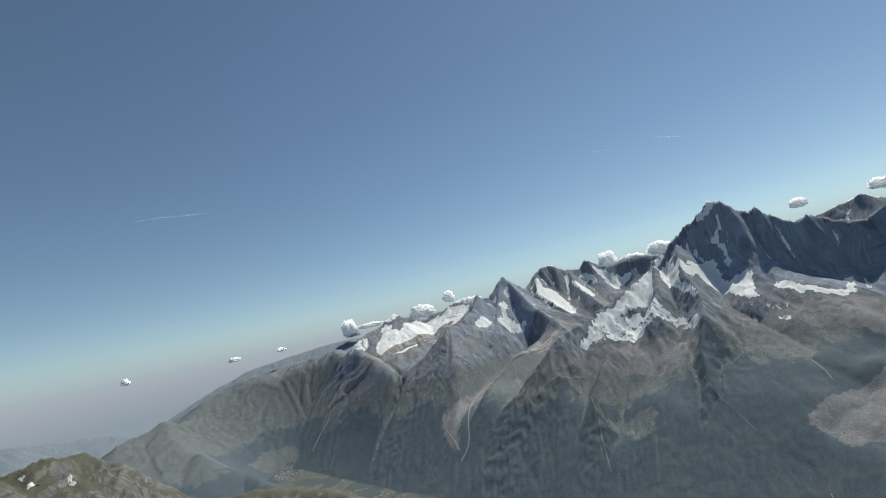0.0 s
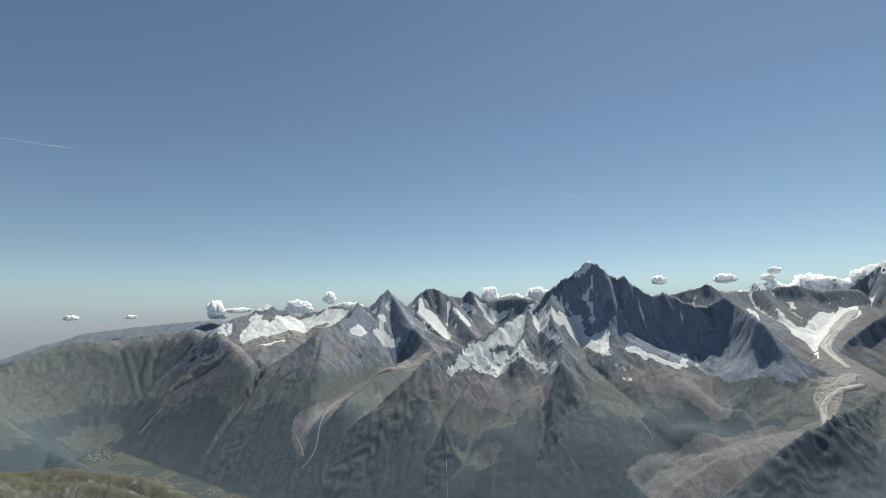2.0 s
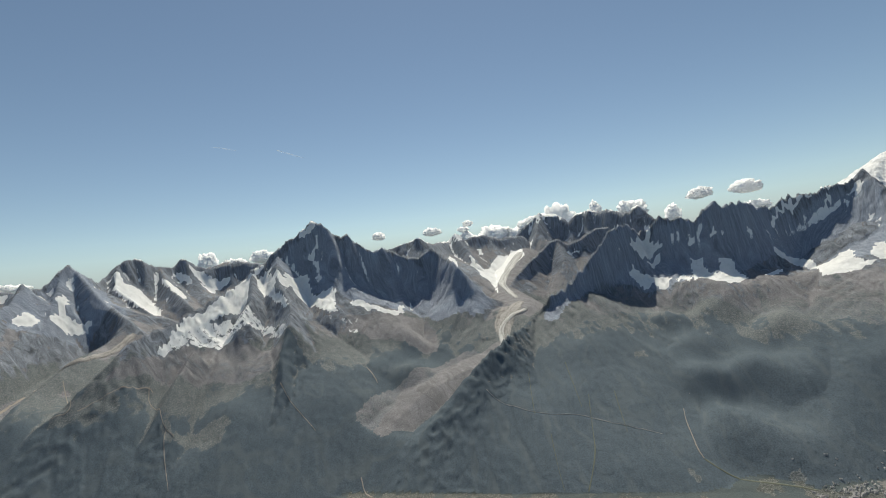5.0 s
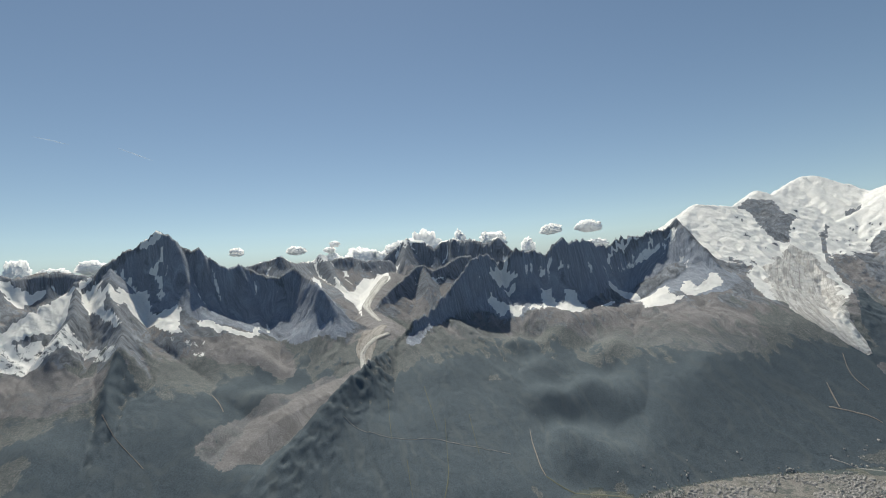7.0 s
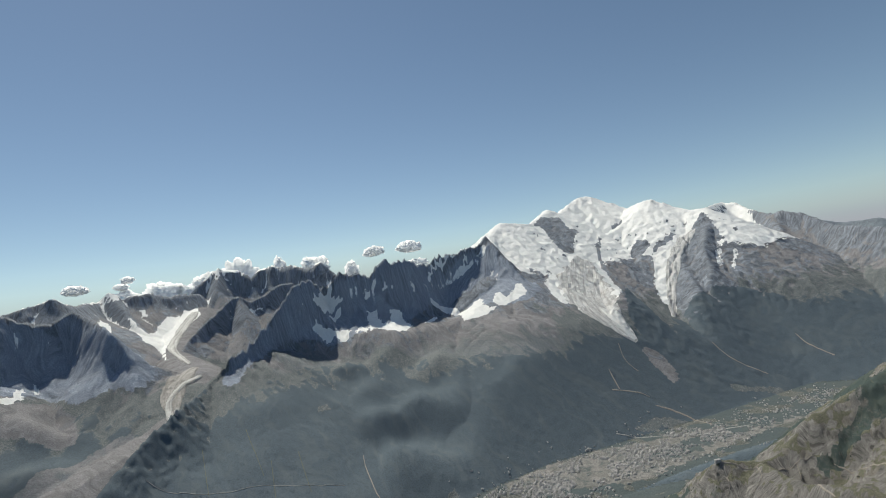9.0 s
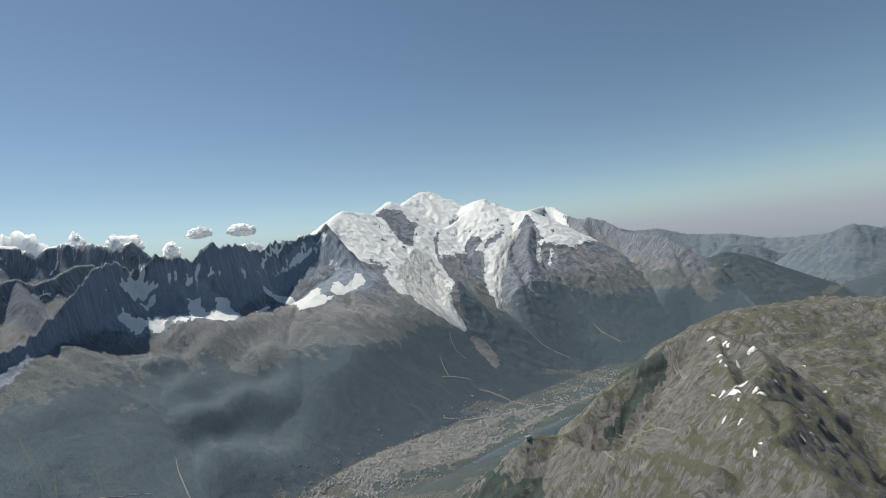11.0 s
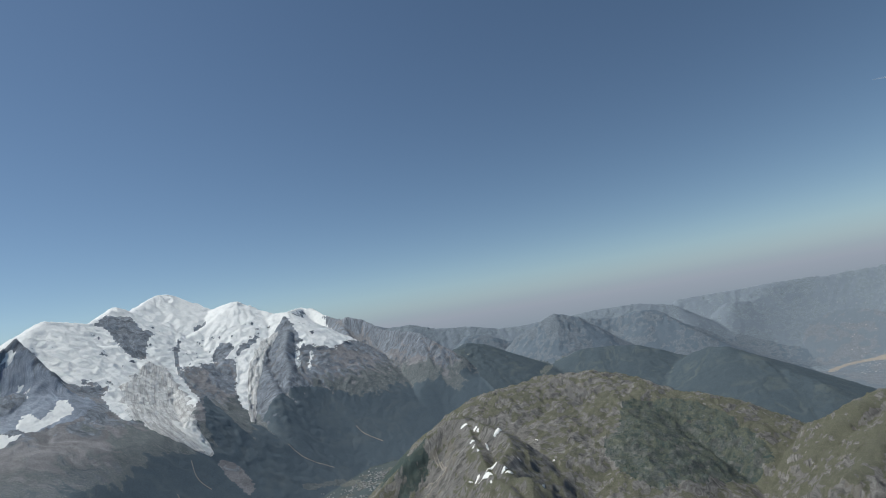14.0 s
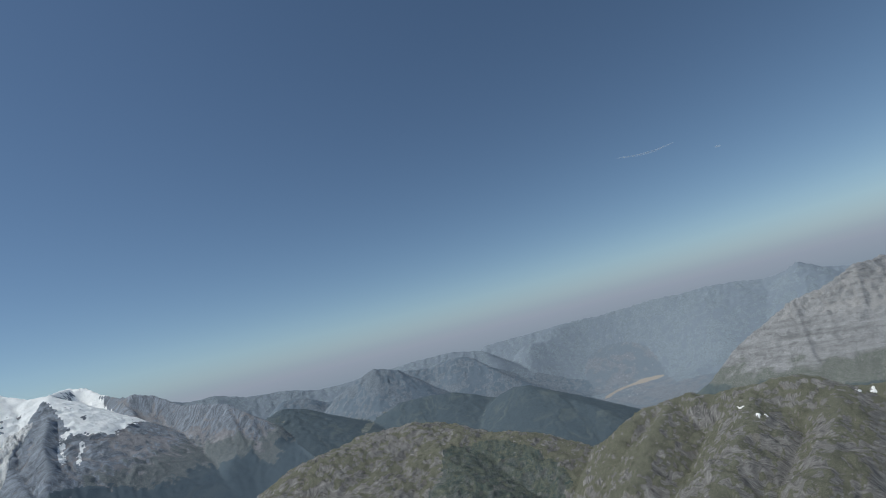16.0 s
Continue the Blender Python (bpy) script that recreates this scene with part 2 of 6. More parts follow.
# Plan in metres: east and north of the first eye, and altitude.
# valley beds: east, north, altitude, half-width
VALLEY = [(7536, 3989, 1430, 280), (6197, 2089, 1210, 330), (5300, 600, 1160, 250), (4600, -700, 1120, 260), (4300, -1800, 1090, 300), (3200, -2750, 1065, 330), (2200, -3750, 1050, 350), (1400, -4450, 1042, 420), (700, -5200, 1040, 480), (-952, -6570, 1030, 480), (-2442, -8052, 1010, 380), (-4200, -8350, 990, 200), (-6300, -7300, 900, 300), (-7565, -4748, 820, 450)]
TROUGH_CUT = [(5000, -2540, 1520, 120), (5130, -2820, 1610, 120), (5200, -3300, 1770, 120), (5210, -3900, 1870, 130), (5250, -4340, 1930, 180), (5320, -4720, 2050, 260), (5610, -5000, 2180, 280), (5820, -5360, 2320, 260), (5970, -5780, 2410, 240), (6460, -6130, 2480, 150), (7060, -6520, 2540, 160), (7650, -6910, 2630, 180), (8130, -7570, 2800, 220), (8640, -8340, 3050, 300), (9120, -9140, 3340, 350)]
GUTTER_CUT = [(6810, 1090, 1820, 110), (7340, 900, 1950, 110), (7870, 650, 2100, 110), (8490, 360, 2210, 110), (9200, -90, 2350, 110)]
GORGE_CUT = [(-7565, -4748, 830, 300), (-6107, -4013, 1000, 150), (-4016, -2968, 1350, 80)]
PLAIN = [(-7565, -4748, 820, 450), (-8900, -4100, 760, 150), (-10900, -4300, 650, 200), (-13800, -6300, 575, 900), (-15200, -7400, 560, 1100)]
TOUR = [
    [(9180, 3120, 3140), (9570, 2890, 3310), (9830, 2720, 3360), (9960, 2610, 3480), (10100, 2470, 3570), (10120, 2370, 3520), (10150, 2270, 3450), (10230, 2140, 3470), (10310, 1990, 3370), (10340, 1830, 3340), (10360, 1730, 3400), (10400, 1460, 3430), (10410, 1360, 3510), (10430, 1170, 3540), (10450, 1050, 3530), (10360, 880, 3460), (10270, 780, 3420)],
    [(9180, 3120, 3140), (8840, 3190, 3180), (8670, 3340, 3120), (8310, 3430, 2970), (7840, 3520, 2760), (7200, 3470, 2490), (6670, 3420, 2200)],
]
BALME = [
    [(9540, 3590, 3130), (9600, 3980, 3050), (9570, 4300, 3040), (9560, 4570, 3000), (9470, 4750, 2970), (9270, 4920, 2940), (9070, 5090, 2950), (8820, 5300, 2920), (8530, 5400, 2840), (8230, 5490, 2760)],
    [(8890, 5200, 2960), (8580, 5320, 2870), (8210, 5520, 2760), (7850, 5520, 2550), (7450, 5570, 2530), (7190, 5570, 2640), (7040, 5600, 2570), (6800, 5740, 2530), (6530, 5740, 2490), (6090, 5630, 2340), (5740, 5570, 2200)],
    [(8490, 4470, 2780), (7780, 4510, 2550), (7190, 4530, 2360), (6580, 4540, 2220)],
]
CHARDONNET = [
    [(9870, 750, 3410), (9780, 690, 3560), (9880, 620, 3490), (9990, 490, 3480), (10100, 340, 3610), (10200, 240, 3750), (10300, 140, 3850), (10350, 50, 3770), (10500, -110, 3610), (10700, -270, 3500)],
    [(9780, 690, 3560), (9470, 790, 3310), (9250, 930, 3220), (8940, 1050, 3090), (8720, 1190, 3080), (8490, 1340, 3050), (8250, 1560, 2990), (8010, 1750, 2890), (7760, 1920, 2780), (7410, 2080, 2610), (7170, 2180, 2480), (6810, 2310, 2260), (6440, 2470, 2010), (5980, 2540, 1750), (5630, 2580, 1640)],
    [(10200, 230, 3680), (9800, 310, 3330), (9290, 390, 3010), (8780, 610, 2720)],
    [(10300, 40, 3740), (9800, -240, 3250), (9280, -570, 2860)],
    [(8720, 1190, 3080), (8120, 1160, 2720), (7400, 1210, 2360), (6770, 1310, 2000), (6160, 1330, 1660)],
]
ARGENTIERE = [
    [(11200, -280, 3510), (11400, -380, 3610), (11590, -570, 3800), (11680, -760, 3940), (11770, -900, 3950), (11760, -1040, 3910), (11840, -1180, 3810), (11930, -1360, 3760), (12090, -1630, 3720), (12170, -1770, 3870), (12160, -1880, 3890), (12330, -2080, 3790), (12290, -2300, 3670), (12350, -2520, 3690), (12290, -2800, 3750), (12340, -3020, 3790), (12290, -3230, 3730), (12210, -3500, 3680)],
    [(11590, -610, 3800), (10990, -530, 3400), (10470, -800, 3060), (9950, -1060, 2750)],
    [(11930, -1360, 3760), (11220, -1410, 3330), (10580, -1590, 2980)],
]
VERTE = [
    [(7950, -2040, 3280), (8020, -2170, 3410), (8110, -2380, 3500), (8190, -2640, 3690), (8210, -2890, 3860), (8180, -2980, 3890), (8180, -3120, 4020), (8180, -3270, 4150), (8140, -3360, 4120), (8000, -3450, 4000), (8110, -3590, 3910), (8000, -3670, 3820), (7960, -3760, 3840), (7890, -3790, 3810), (7890, -3910, 3700), (7810, -4010, 3610), (7740, -4120, 3540), (7690, -4290, 3570), (7700, -4490, 3480), (7600, -4720, 3370), (7530, -4920, 3330)],
    [(7950, -2040, 3280), (7880, -1910, 3200), (7730, -1650, 3080), (7590, -1320, 2920), (7430, -1050, 2820), (7270, -700, 2730), (7090, -420, 2650), (6900, -220, 2550), (6600, 130, 2390), (6290, 380, 2230), (6070, 610, 2120), (5850, 750, 1960), (5630, 870, 1770), (5410, 980, 1600)],
    [(8000, -2580, 3570), (7530, -2400, 3200), (6920, -2350, 2810), (6550, -2190, 2610), (6210, -1950, 2290), (5830, -1810, 2020), (5500, -1530, 1730), (5230, -1350, 1520)],
    [(7920, -2140, 3310), (7440, -1990, 3010), (7090, -1740, 2770)],
    [(6820, -1070, 2450), (6450, -810, 2200), (5980, -570, 1950), (5490, -320, 1640)],
]
MOINE = [
    [(7530, -4920, 3330), (7500, -5190, 3490), (7270, -5200, 3370), (6600, -5050, 3130), (6380, -5170, 2940), (6180, -5250, 2760), (5910, -5250, 2540), (5760, -5270, 2420)],
]
TRIOLET = [
    [(9530, -5310, 3560), (9430, -5490, 3620), (9330, -5650, 3680), (9300, -5890, 3710), (9140, -5950, 3780), (9100, -6020, 3770), (9110, -6180, 3690), (9450, -6570, 3630), (10160, -7300, 3710), (10400, -7810, 3720), (10320, -7930, 3910), (10270, -7990, 3900), (10270, -8150, 3720), (10190, -8400, 3800), (10090, -8690, 3840), (10040, -8890, 3730), (9910, -9040, 3650), (9840, -9250, 3700), (9780, -9470, 3680), (9680, -9710, 3680)],
    [(10320, -7930, 3910), (9590, -7710, 3360), (8800, -7420, 2940)],
]
JORASSES = [
    [(10060, -9650, 3590), (10020, -9970, 3830), (9970, -10300, 4070), (9910, -10500, 4250), (9860, -10610, 4310), (9630, -10760, 4210), (9460, -10910, 4170), (9260, -10950, 4040), (9110, -10940, 3930), (8980, -11050, 4120), (8800, -11200, 4160), (8620, -11210, 4190), (8510, -11290, 4110), (8310, -11320, 4110), (8090, -11350, 4140), (7870, -11390, 4040), (7710, -11380, 3970), (7540, -11430, 3990), (7390, -11470, 4070), (7320, -11510, 4140), (7250, -11560, 4020), (7050, -11560, 3800), (6750, -11510, 3590), (6290, -11430, 3430), (5790, -11470, 3360)],
    [(9830, -10570, 4260), (9490, -10080, 3740), (9280, -9580, 3290)],
]
TACUL = [
    [(6730, -9370, 3580), (6910, -9120, 3550), (6990, -8800, 3390), (7170, -8530, 3280), (7270, -8310, 3420), (7360, -8230, 3410), (7370, -7950, 3250), (7350, -7550, 3040), (7360, -7120, 2790), (7310, -6730, 2530)],
    [(7270, -8310, 3390), (6780, -7930, 2970), (6420, -7590, 2540), (6260, -7200, 2260)],
]
NEEDLES = [
    [(5190, -5360, 2320), (5140, -5550, 2500), (5090, -5860, 2600), (5050, -6160, 2780), (5040, -6370, 2930), (4980, -6600, 3120), (4950, -6750, 3280), (4930, -6890, 3390), (4890, -7040, 3450), (4840, -7190, 3500), (4800, -7340, 3420), (4820, -7560, 3310), (4660, -7670, 3480), (4550, -7740, 3560), (4470, -7780, 3500), (4360, -7840, 3500), (4280, -7890, 3540), (4190, -7930, 3420), (4080, -8000, 3450), (3960, -8050, 3630), (3850, -8110, 3710), (3760, -8150, 3610), (3620, -8270, 3650), (3500, -8380, 3600), (3410, -8520, 3530), (3320, -8660, 3490), (3250, -8800, 3530), (3170, -9040, 3620), (3000, -9200, 3650), (2700, -9500, 3710), (2540, -9650, 3760), (2460, -9780, 3810), (2390, -9790, 3900), (2330, -9860, 3810), (2270, -9930, 3700)],
    [(5190, -5360, 2320), (5020, -4970, 2250), (4820, -4590, 2200), (4660, -4180, 2140), (4580, -3810, 2020), (4480, -3450, 1940), (4380, -3170, 1850), (4280, -2860, 1760)],
    [(2390, -9790, 3900), (1950, -9380, 3390), (1580, -8940, 2940), (1200, -8500, 2500), (1190, -7990, 2160)],
]
BLANC = [
    [(2510, -10380, 3840), (2480, -11010, 4100), (2380, -11440, 4270), (2120, -11690, 4220), (1780, -11950, 4170), (1640, -12470, 4360), (1470, -12900, 4530), (1330, -13010, 4430), (1210, -13230, 4420), (1000, -13950, 4680), (750, -14460, 4890), (510, -14570, 4880), (250, -14480, 4730), (-10, -14380, 4590), (-260, -14180, 4410), (-440, -14070, 4330), (-700, -13760, 4390), (-940, -13550, 4420), (-1180, -13430, 4290), (-1460, -13200, 4110), (-1780, -12860, 3950), (-2010, -12620, 3940)],
    [(-2010, -12620, 3940), (-1790, -12250, 3660), (-1540, -11880, 3390), (-1280, -11510, 3080), (-1100, -11030, 2720), (-960, -10540, 2340), (-910, -10040, 2040), (-1000, -9330, 1610), (-1130, -8610, 1230)],
    [(1360, -13010, 4430), (1050, -12440, 3900), (820, -11850, 3460), (950, -11340, 3110)],
    [(2380, -11440, 4270), (2110, -11080, 3890), (1840, -10620, 3540), (1530, -10070, 3100), (1300, -9690, 2870)],
    [(-930, -13450, 4370), (-370, -12980, 3960), (220, -12280, 3630), (400, -11770, 3270), (380, -11180, 2800), (-90, -10480, 2440), (-370, -9770, 2070), (-570, -8960, 1610), (-800, -8240, 1250)],
    [(-1400, -12910, 3900), (-1040, -12240, 3420), (-550, -11670, 3250), (-330, -11280, 2930)],
    [(570, -10490, 3040), (280, -9830, 2700), (-20, -8520, 2400), (-270, -8160, 2080), (-470, -7850, 1800)],
    [(-1170, -11090, 2940), (-1200, -10480, 2630), (-1250, -9680, 2310), (-1460, -9010, 1910), (-1600, -8460, 1600)],
]
BIONNASSAY = [
    [(-1980, -12650, 3940), (-2370, -13910, 4060), (-2790, -15050, 4170), (-3080, -14790, 4080), (-3210, -14250, 3850), (-3450, -13570, 3620), (-3640, -13310, 3650), (-3910, -13030, 3530), (-4120, -12540, 3300), (-4220, -12190, 3150), (-4410, -11590, 3070), (-4660, -11060, 2960), (-4740, -10800, 2830), (-4870, -10410, 2650), (-5070, -10090, 2460)],
    [(-1980, -12650, 3940), (-2130, -11920, 3480), (-2220, -11090, 2950), (-2420, -10330, 2500), (-2580, -9670, 2100), (-2700, -9010, 1660)],
    [(-3450, -13570, 3620), (-3410, -12130, 2920), (-3540, -10840, 2320), (-3550, -9880, 1830), (-3440, -9170, 1510)],
    [(-4660, -11060, 2960), (-4490, -10150, 2240), (-4330, -9560, 1860)],
    [(-1750, -10560, 2730), (-1930, -9720, 2110), (-2100, -9070, 1670)],
    [(-1880, -10130, 2400), (-1980, -9500, 2000), (-2110, -8960, 1700), (-2320, -8330, 1300)],
    [(-3000, -10200, 2350), (-2990, -9590, 2010), (-3020, -9030, 1640), (-3030, -8610, 1380)],
    [(-1840, -11760, 3510), (-1600, -10940, 3060), (-1580, -10180, 2640), (-1650, -9250, 2110)],
]
PRARION = [
    [(-5170, -10730, 2260), (-5450, -10810, 2450), (-5790, -10860, 2530), (-6070, -10820, 2460), (-6500, -10800, 2210), (-6870, -10690, 1960), (-7290, -10520, 1750), (-7610, -10290, 1690), (-7860, -9970, 1820), (-8100, -9640, 1970), (-8310, -9320, 1980), (-8570, -9080, 1970), (-8710, -8810, 1940), (-8860, -8650, 1930), (-9040, -8310, 1800), (-9230, -7940, 1650), (-9310, -7690, 1600), (-9200, -7340, 1720), (-9240, -7130, 1790), (-9240, -6790, 1790), (-9240, -6450, 1660), (-9230, -6090, 1490), (-9210, -5740, 1370), (-9180, -5410, 1260), (-9090, -5170, 1170)],
    [(-5790, -10860, 2520), (-5190, -10050, 1850), (-4660, -9420, 1400)],
    [(-9240, -6790, 1790), (-8310, -6200, 1250), (-7840, -5830, 920)],
]
WEST = [
    [(-7930, -11830, 2410), (-8350, -11540, 2660), (-8760, -11220, 2870), (-9200, -10850, 2690), (-9580, -10510, 2170), (-9990, -10130, 1880)],
    [(-10150, -11980, 2560), (-10900, -11290, 2440), (-11410, -10760, 2570), (-12090, -9980, 2440), (-12510, -9440, 2060), (-12980, -8750, 1610), (-13300, -8260, 1260)],
    [(-7040, -13140, 2590), (-7550, -12850, 2530), (-8030, -12560, 2270), (-8560, -12200, 2290)],
    [(-13810, -9220, 1760), (-14300, -8440, 1820), (-14680, -7740, 1520), (-15110, -6850, 1370), (-15470, -5960, 1290)],
]
RIM = [
    [(-5440, -16600, 3330), (-5840, -16460, 3180), (-6560, -16180, 3170), (-7400, -15810, 2890), (-8310, -15350, 2810), (-9190, -14840, 2570), (-9790, -14440, 2550), (-11000, -13520, 2630), (-11890, -12740, 2700), (-12720, -11910, 2690), (-13340, -11200, 2520)],
    [(-14800, -10360, 2300), (-15260, -9680, 2390), (-15570, -9140, 2500), (-16110, -8150, 2370), (-16560, -7170, 2210), (-17050, -5880, 2070), (-17320, -5000, 1780), (-17420, -4610, 1510)],
    [(-14700, -12000, 2580), (-15950, -10260, 2650), (-16690, -8980, 2760), (-17140, -8060, 2820), (-17670, -6810, 2840), (-17960, -5960, 2750), (-18220, -5090, 2800), (-18420, -4280, 2740), (-18570, -3520, 2610), (-18680, -2890, 2700), (-18730, -2530, 2890), (-18760, -2300, 2670), (-18840, -1390, 2450), (-18870, -510, 2450), (-18840, 1010, 2400)],
]
FIZ = [
    [(-11180, -410, 2800), (-10980, -560, 2770), (-10770, -780, 2790), (-10660, -960, 2680), (-10540, -1130, 2590), (-10410, -1390, 2490), (-10270, -1720, 2440), (-10140, -1860, 2340), (-10010, -2050, 2200), (-9840, -2370, 2040), (-9670, -2660, 1870), (-9490, -2940, 1710)],
    [(-11180, -410, 2800), (-11190, 20, 2790), (-11170, 530, 2720), (-10920, 1060, 2560)],
    [(-10270, -1720, 2440), (-9580, -1600, 2030), (-8890, -1490, 1700)],
    [(-10770, -780, 2790), (-9870, -780, 2180), (-9240, -1070, 1810)],
]
BREVENT = [
    [(-690, -3100, 2120), (-820, -3170, 2210), (-990, -3220, 2290), (-1160, -3250, 2380), (-1340, -3250, 2460), (-1430, -3240, 2510), (-1520, -3220, 2530), (-1510, -3060, 2520), (-1510, -2890, 2520), (-1520, -2710, 2500), (-1450, -2520, 2470), (-1280, -2390, 2460), (-1230, -2240, 2430), (-1250, -2110, 2430), (-1180, -1980, 2410), (-1060, -1880, 2420)],
    [(-1520, -3180, 2530), (-1340, -2730, 2450), (-1220, -2400, 2410), (-1150, -2100, 2420), (-1070, -1910, 2410), (-1040, -1750, 2400), (-1030, -1580, 2410)],
    [(-1520, -3180, 2530), (-1440, -3270, 2520), (-1290, -3280, 2450), (-1080, -3230, 2330), (-880, -3160, 2210), (-680, -3080, 2080), (-500, -3020, 2040), (-330, -2990, 2070)],
    [(-500, -3020, 2040), (-600, -2640, 2100), (-790, -2270, 2220), (-870, -1910, 2310)],
]
DOME = [
    [(-1960, -3610, 2510), (-2110, -3640, 2540), (-2410, -3680, 2550), (-2620, -3660, 2560), (-2860, -3530, 2550), (-2920, -3410, 2520), (-2940, -3260, 2480), (-2930, -3120, 2430), (-3010, -2970, 2390), (-3110, -2780, 2360), (-3140, -2600, 2310), (-3120, -2450, 2260), (-3090, -2330, 2200), (-3050, -2210, 2140)],
    [(-2920, -3410, 2520), (-2600, -3030, 2420), (-2290, -2630, 2320), (-2030, -2260, 2230), (-1820, -1980, 2170)],
    [(-2520, -3610, 2540), (-2140, -3140, 2400), (-1880, -2710, 2310)],
]
PORMENAZ = [
    [(-2840, -1810, 2180), (-3070, -1810, 2270), (-3300, -1800, 2350), (-3510, -1710, 2390), (-3610, -1600, 2400), (-3660, -1470, 2420), (-3710, -1310, 2410), (-3720, -1090, 2430), (-3690, -990, 2450), (-3720, -860, 2450), (-3730, -780, 2440), (-3750, -710, 2400), (-3810, -620, 2340), (-3870, -490, 2330), (-3880, -310, 2340)],
    [(-3720, -1090, 2430), (-3070, -1020, 2360), (-2550, -1010, 2310), (-2180, -990, 2280)],
    [(-3750, -660, 2380), (-3050, -630, 2320), (-2440, -650, 2300)],
    [(-3610, -1600, 2400), (-2980, -1530, 2320), (-2470, -1450, 2260)],
]
PLATEAU = [
    [(2030, 2200, 2950), (2110, 2130, 2900), (2150, 2090, 2860), (2230, 2070, 2760), (2310, 2060, 2680), (2410, 2030, 2620), (2570, 1980, 2580), (2820, 1900, 2480), (2920, 1730, 2460), (2980, 1530, 2410), (2960, 1350, 2380), (2870, 1170, 2350), (2760, 1030, 2330), (2650, 900, 2290)],
    [(1550, 1960, 3010), (1680, 1990, 2960), (1720, 1950, 2980), (1770, 1910, 3000), (1810, 1890, 2980), (1880, 1870, 2980), (1910, 1830, 2940), (1910, 1760, 2860), (1880, 1650, 2780)],
    [(2570, 1980, 2580), (2090, 1700, 2570), (1880, 1570, 2590), (1740, 1650, 2630)],
    [(2730, 1840, 2480), (2060, 1410, 2530), (2020, 1300, 2510)],
    [(2210, 1950, 2610), (2360, 1840, 2570), (2540, 1680, 2500), (2610, 1480, 2470), (2590, 1290, 2440), (2540, 1120, 2400)],
    [(1810, 1720, 2640), (1900, 1630, 2610), (2030, 1550, 2560), (2170, 1430, 2510), (2260, 1280, 2450)],
]
SWISS = [
    [(8870, 11470, 2430), (9420, 11020, 2590), (9970, 10520, 2450), (10350, 10150, 2370), (10740, 9730, 2290), (10910, 9400, 2090), (11030, 9090, 1930)],
    [(14280, 10110, 2240), (14560, 9710, 2550), (14870, 9230, 2780), (15250, 8570, 3020), (15690, 7520, 3160), (16010, 6550, 3260), (16290, 5530, 3320)],
]
TROUGH = [
    [(5000, -2540, 1520), (5130, -2820, 1610), (5200, -3300, 1770), (5210, -3900, 1870), (5250, -4340, 1930), (5320, -4720, 2050), (5610, -5000, 2180), (5820, -5360, 2320), (5970, -5780, 2410)],
    [(5970, -5780, 2410), (6460, -6130, 2480), (7060, -6520, 2540), (7650, -6910, 2630), (8130, -7570, 2800), (8640, -8340, 3050), (9120, -9140, 3340)],
]
GUTTER = [
    [(6810, 1090, 1820), (7340, 900, 1950), (7870, 650, 2100), (8490, 360, 2210), (9200, -90, 2350), (9780, -620, 2500), (10340, -1110, 2650), (11080, -1670, 2850)],
]
FLANK = [
    [(1900, 900, 2000), (600, -200, 1700), (-300, -600, 1650), (-900, -1000, 1700)],
    [(-300, 400, 1900), (-1200, 1500, 2100), (-2500, 2200, 2200), (-4000, 2600, 2200)],
]
# name, slope at the crest, its width, slope below, roundness, crest teeth, gully depth, crest lines
MASSIFS = [
    ("tour", 1.0, 250, 0.55, 0, 40, 70, TOUR),
    ("balme", 0.6, 300, 0.45, 60, 25, 60, BALME),
    ("chardonnet", 2.1, 300, 0.52, 0, 45, 80, CHARDONNET),
    ("argentiere", 2.0, 320, 0.6, 0, 45, 80, ARGENTIERE),
    ("verte", 2.3, 520, 0.5, 0, 80, 85, VERTE),
    ("moine", 1.9, 380, 0.6, 0, 40, 70, MOINE),
    ("triolet", 1.4, 300, 0.6, 0, 45, 70, TRIOLET),
    ("jorasses", 2.2, 320, 0.65, 0, 40, 80, JORASSES),
    ("tacul", 1.7, 260, 0.65, 0, 45, 70, TACUL),
    ("needles", 3.0, 300, 0.45, 0, 135, 80, NEEDLES),
    ("blanc", 0.7, 350, 0.62, 60, 14, 110, BLANC),
    ("bionnassay", 1.25, 380, 0.55, 10, 30, 120, BIONNASSAY),
    ("prarion", 0.5, 300, 0.5, 70, 12, 90, PRARION),
    ("west", 0.8, 300, 0.75, 30, 40, 110, WEST),
    ("fiz", 1.5, 280, 0.55, 10, 50, 170, FIZ),
    ("brevent", 1.0, 150, 0.88, 10, 30, 40, BREVENT),
    ("dome", 1.05, 300, 1.05, 650, 8, 28, DOME),
    ("pormenaz", 0.7, 150, 0.62, 40, 25, 45, PORMENAZ),
    ("plateau", 1.1, 100, 0.95, 60, 12, 12, PLATEAU),
    ("swiss", 0.45, 300, 0.45, 150, 10, 50, SWISS),
    ("trough", 0.9, 200, 0.9, 300, 6, 25, TROUGH),
    ("gutter", 0.7, 200, 0.7, 180, 6, 25, GUTTER),
    ("flank", 0.62, 200, 0.62, 100, 10, 40, FLANK),
    ("rim", 0.7, 250, 0.62, 30, 40, 110, RIM),
]
CRAGGY = [16, 17, 18, 19]      # massifs of broken outcrops
DISTANT = [13, 14, 15, 20, 24]      # far hills, ribbed from crest to foot
NEAR_SIDE = [16, 17, 18, 19, 23, 15, 13, 2, 1]      # massifs on the sunny side of the valley

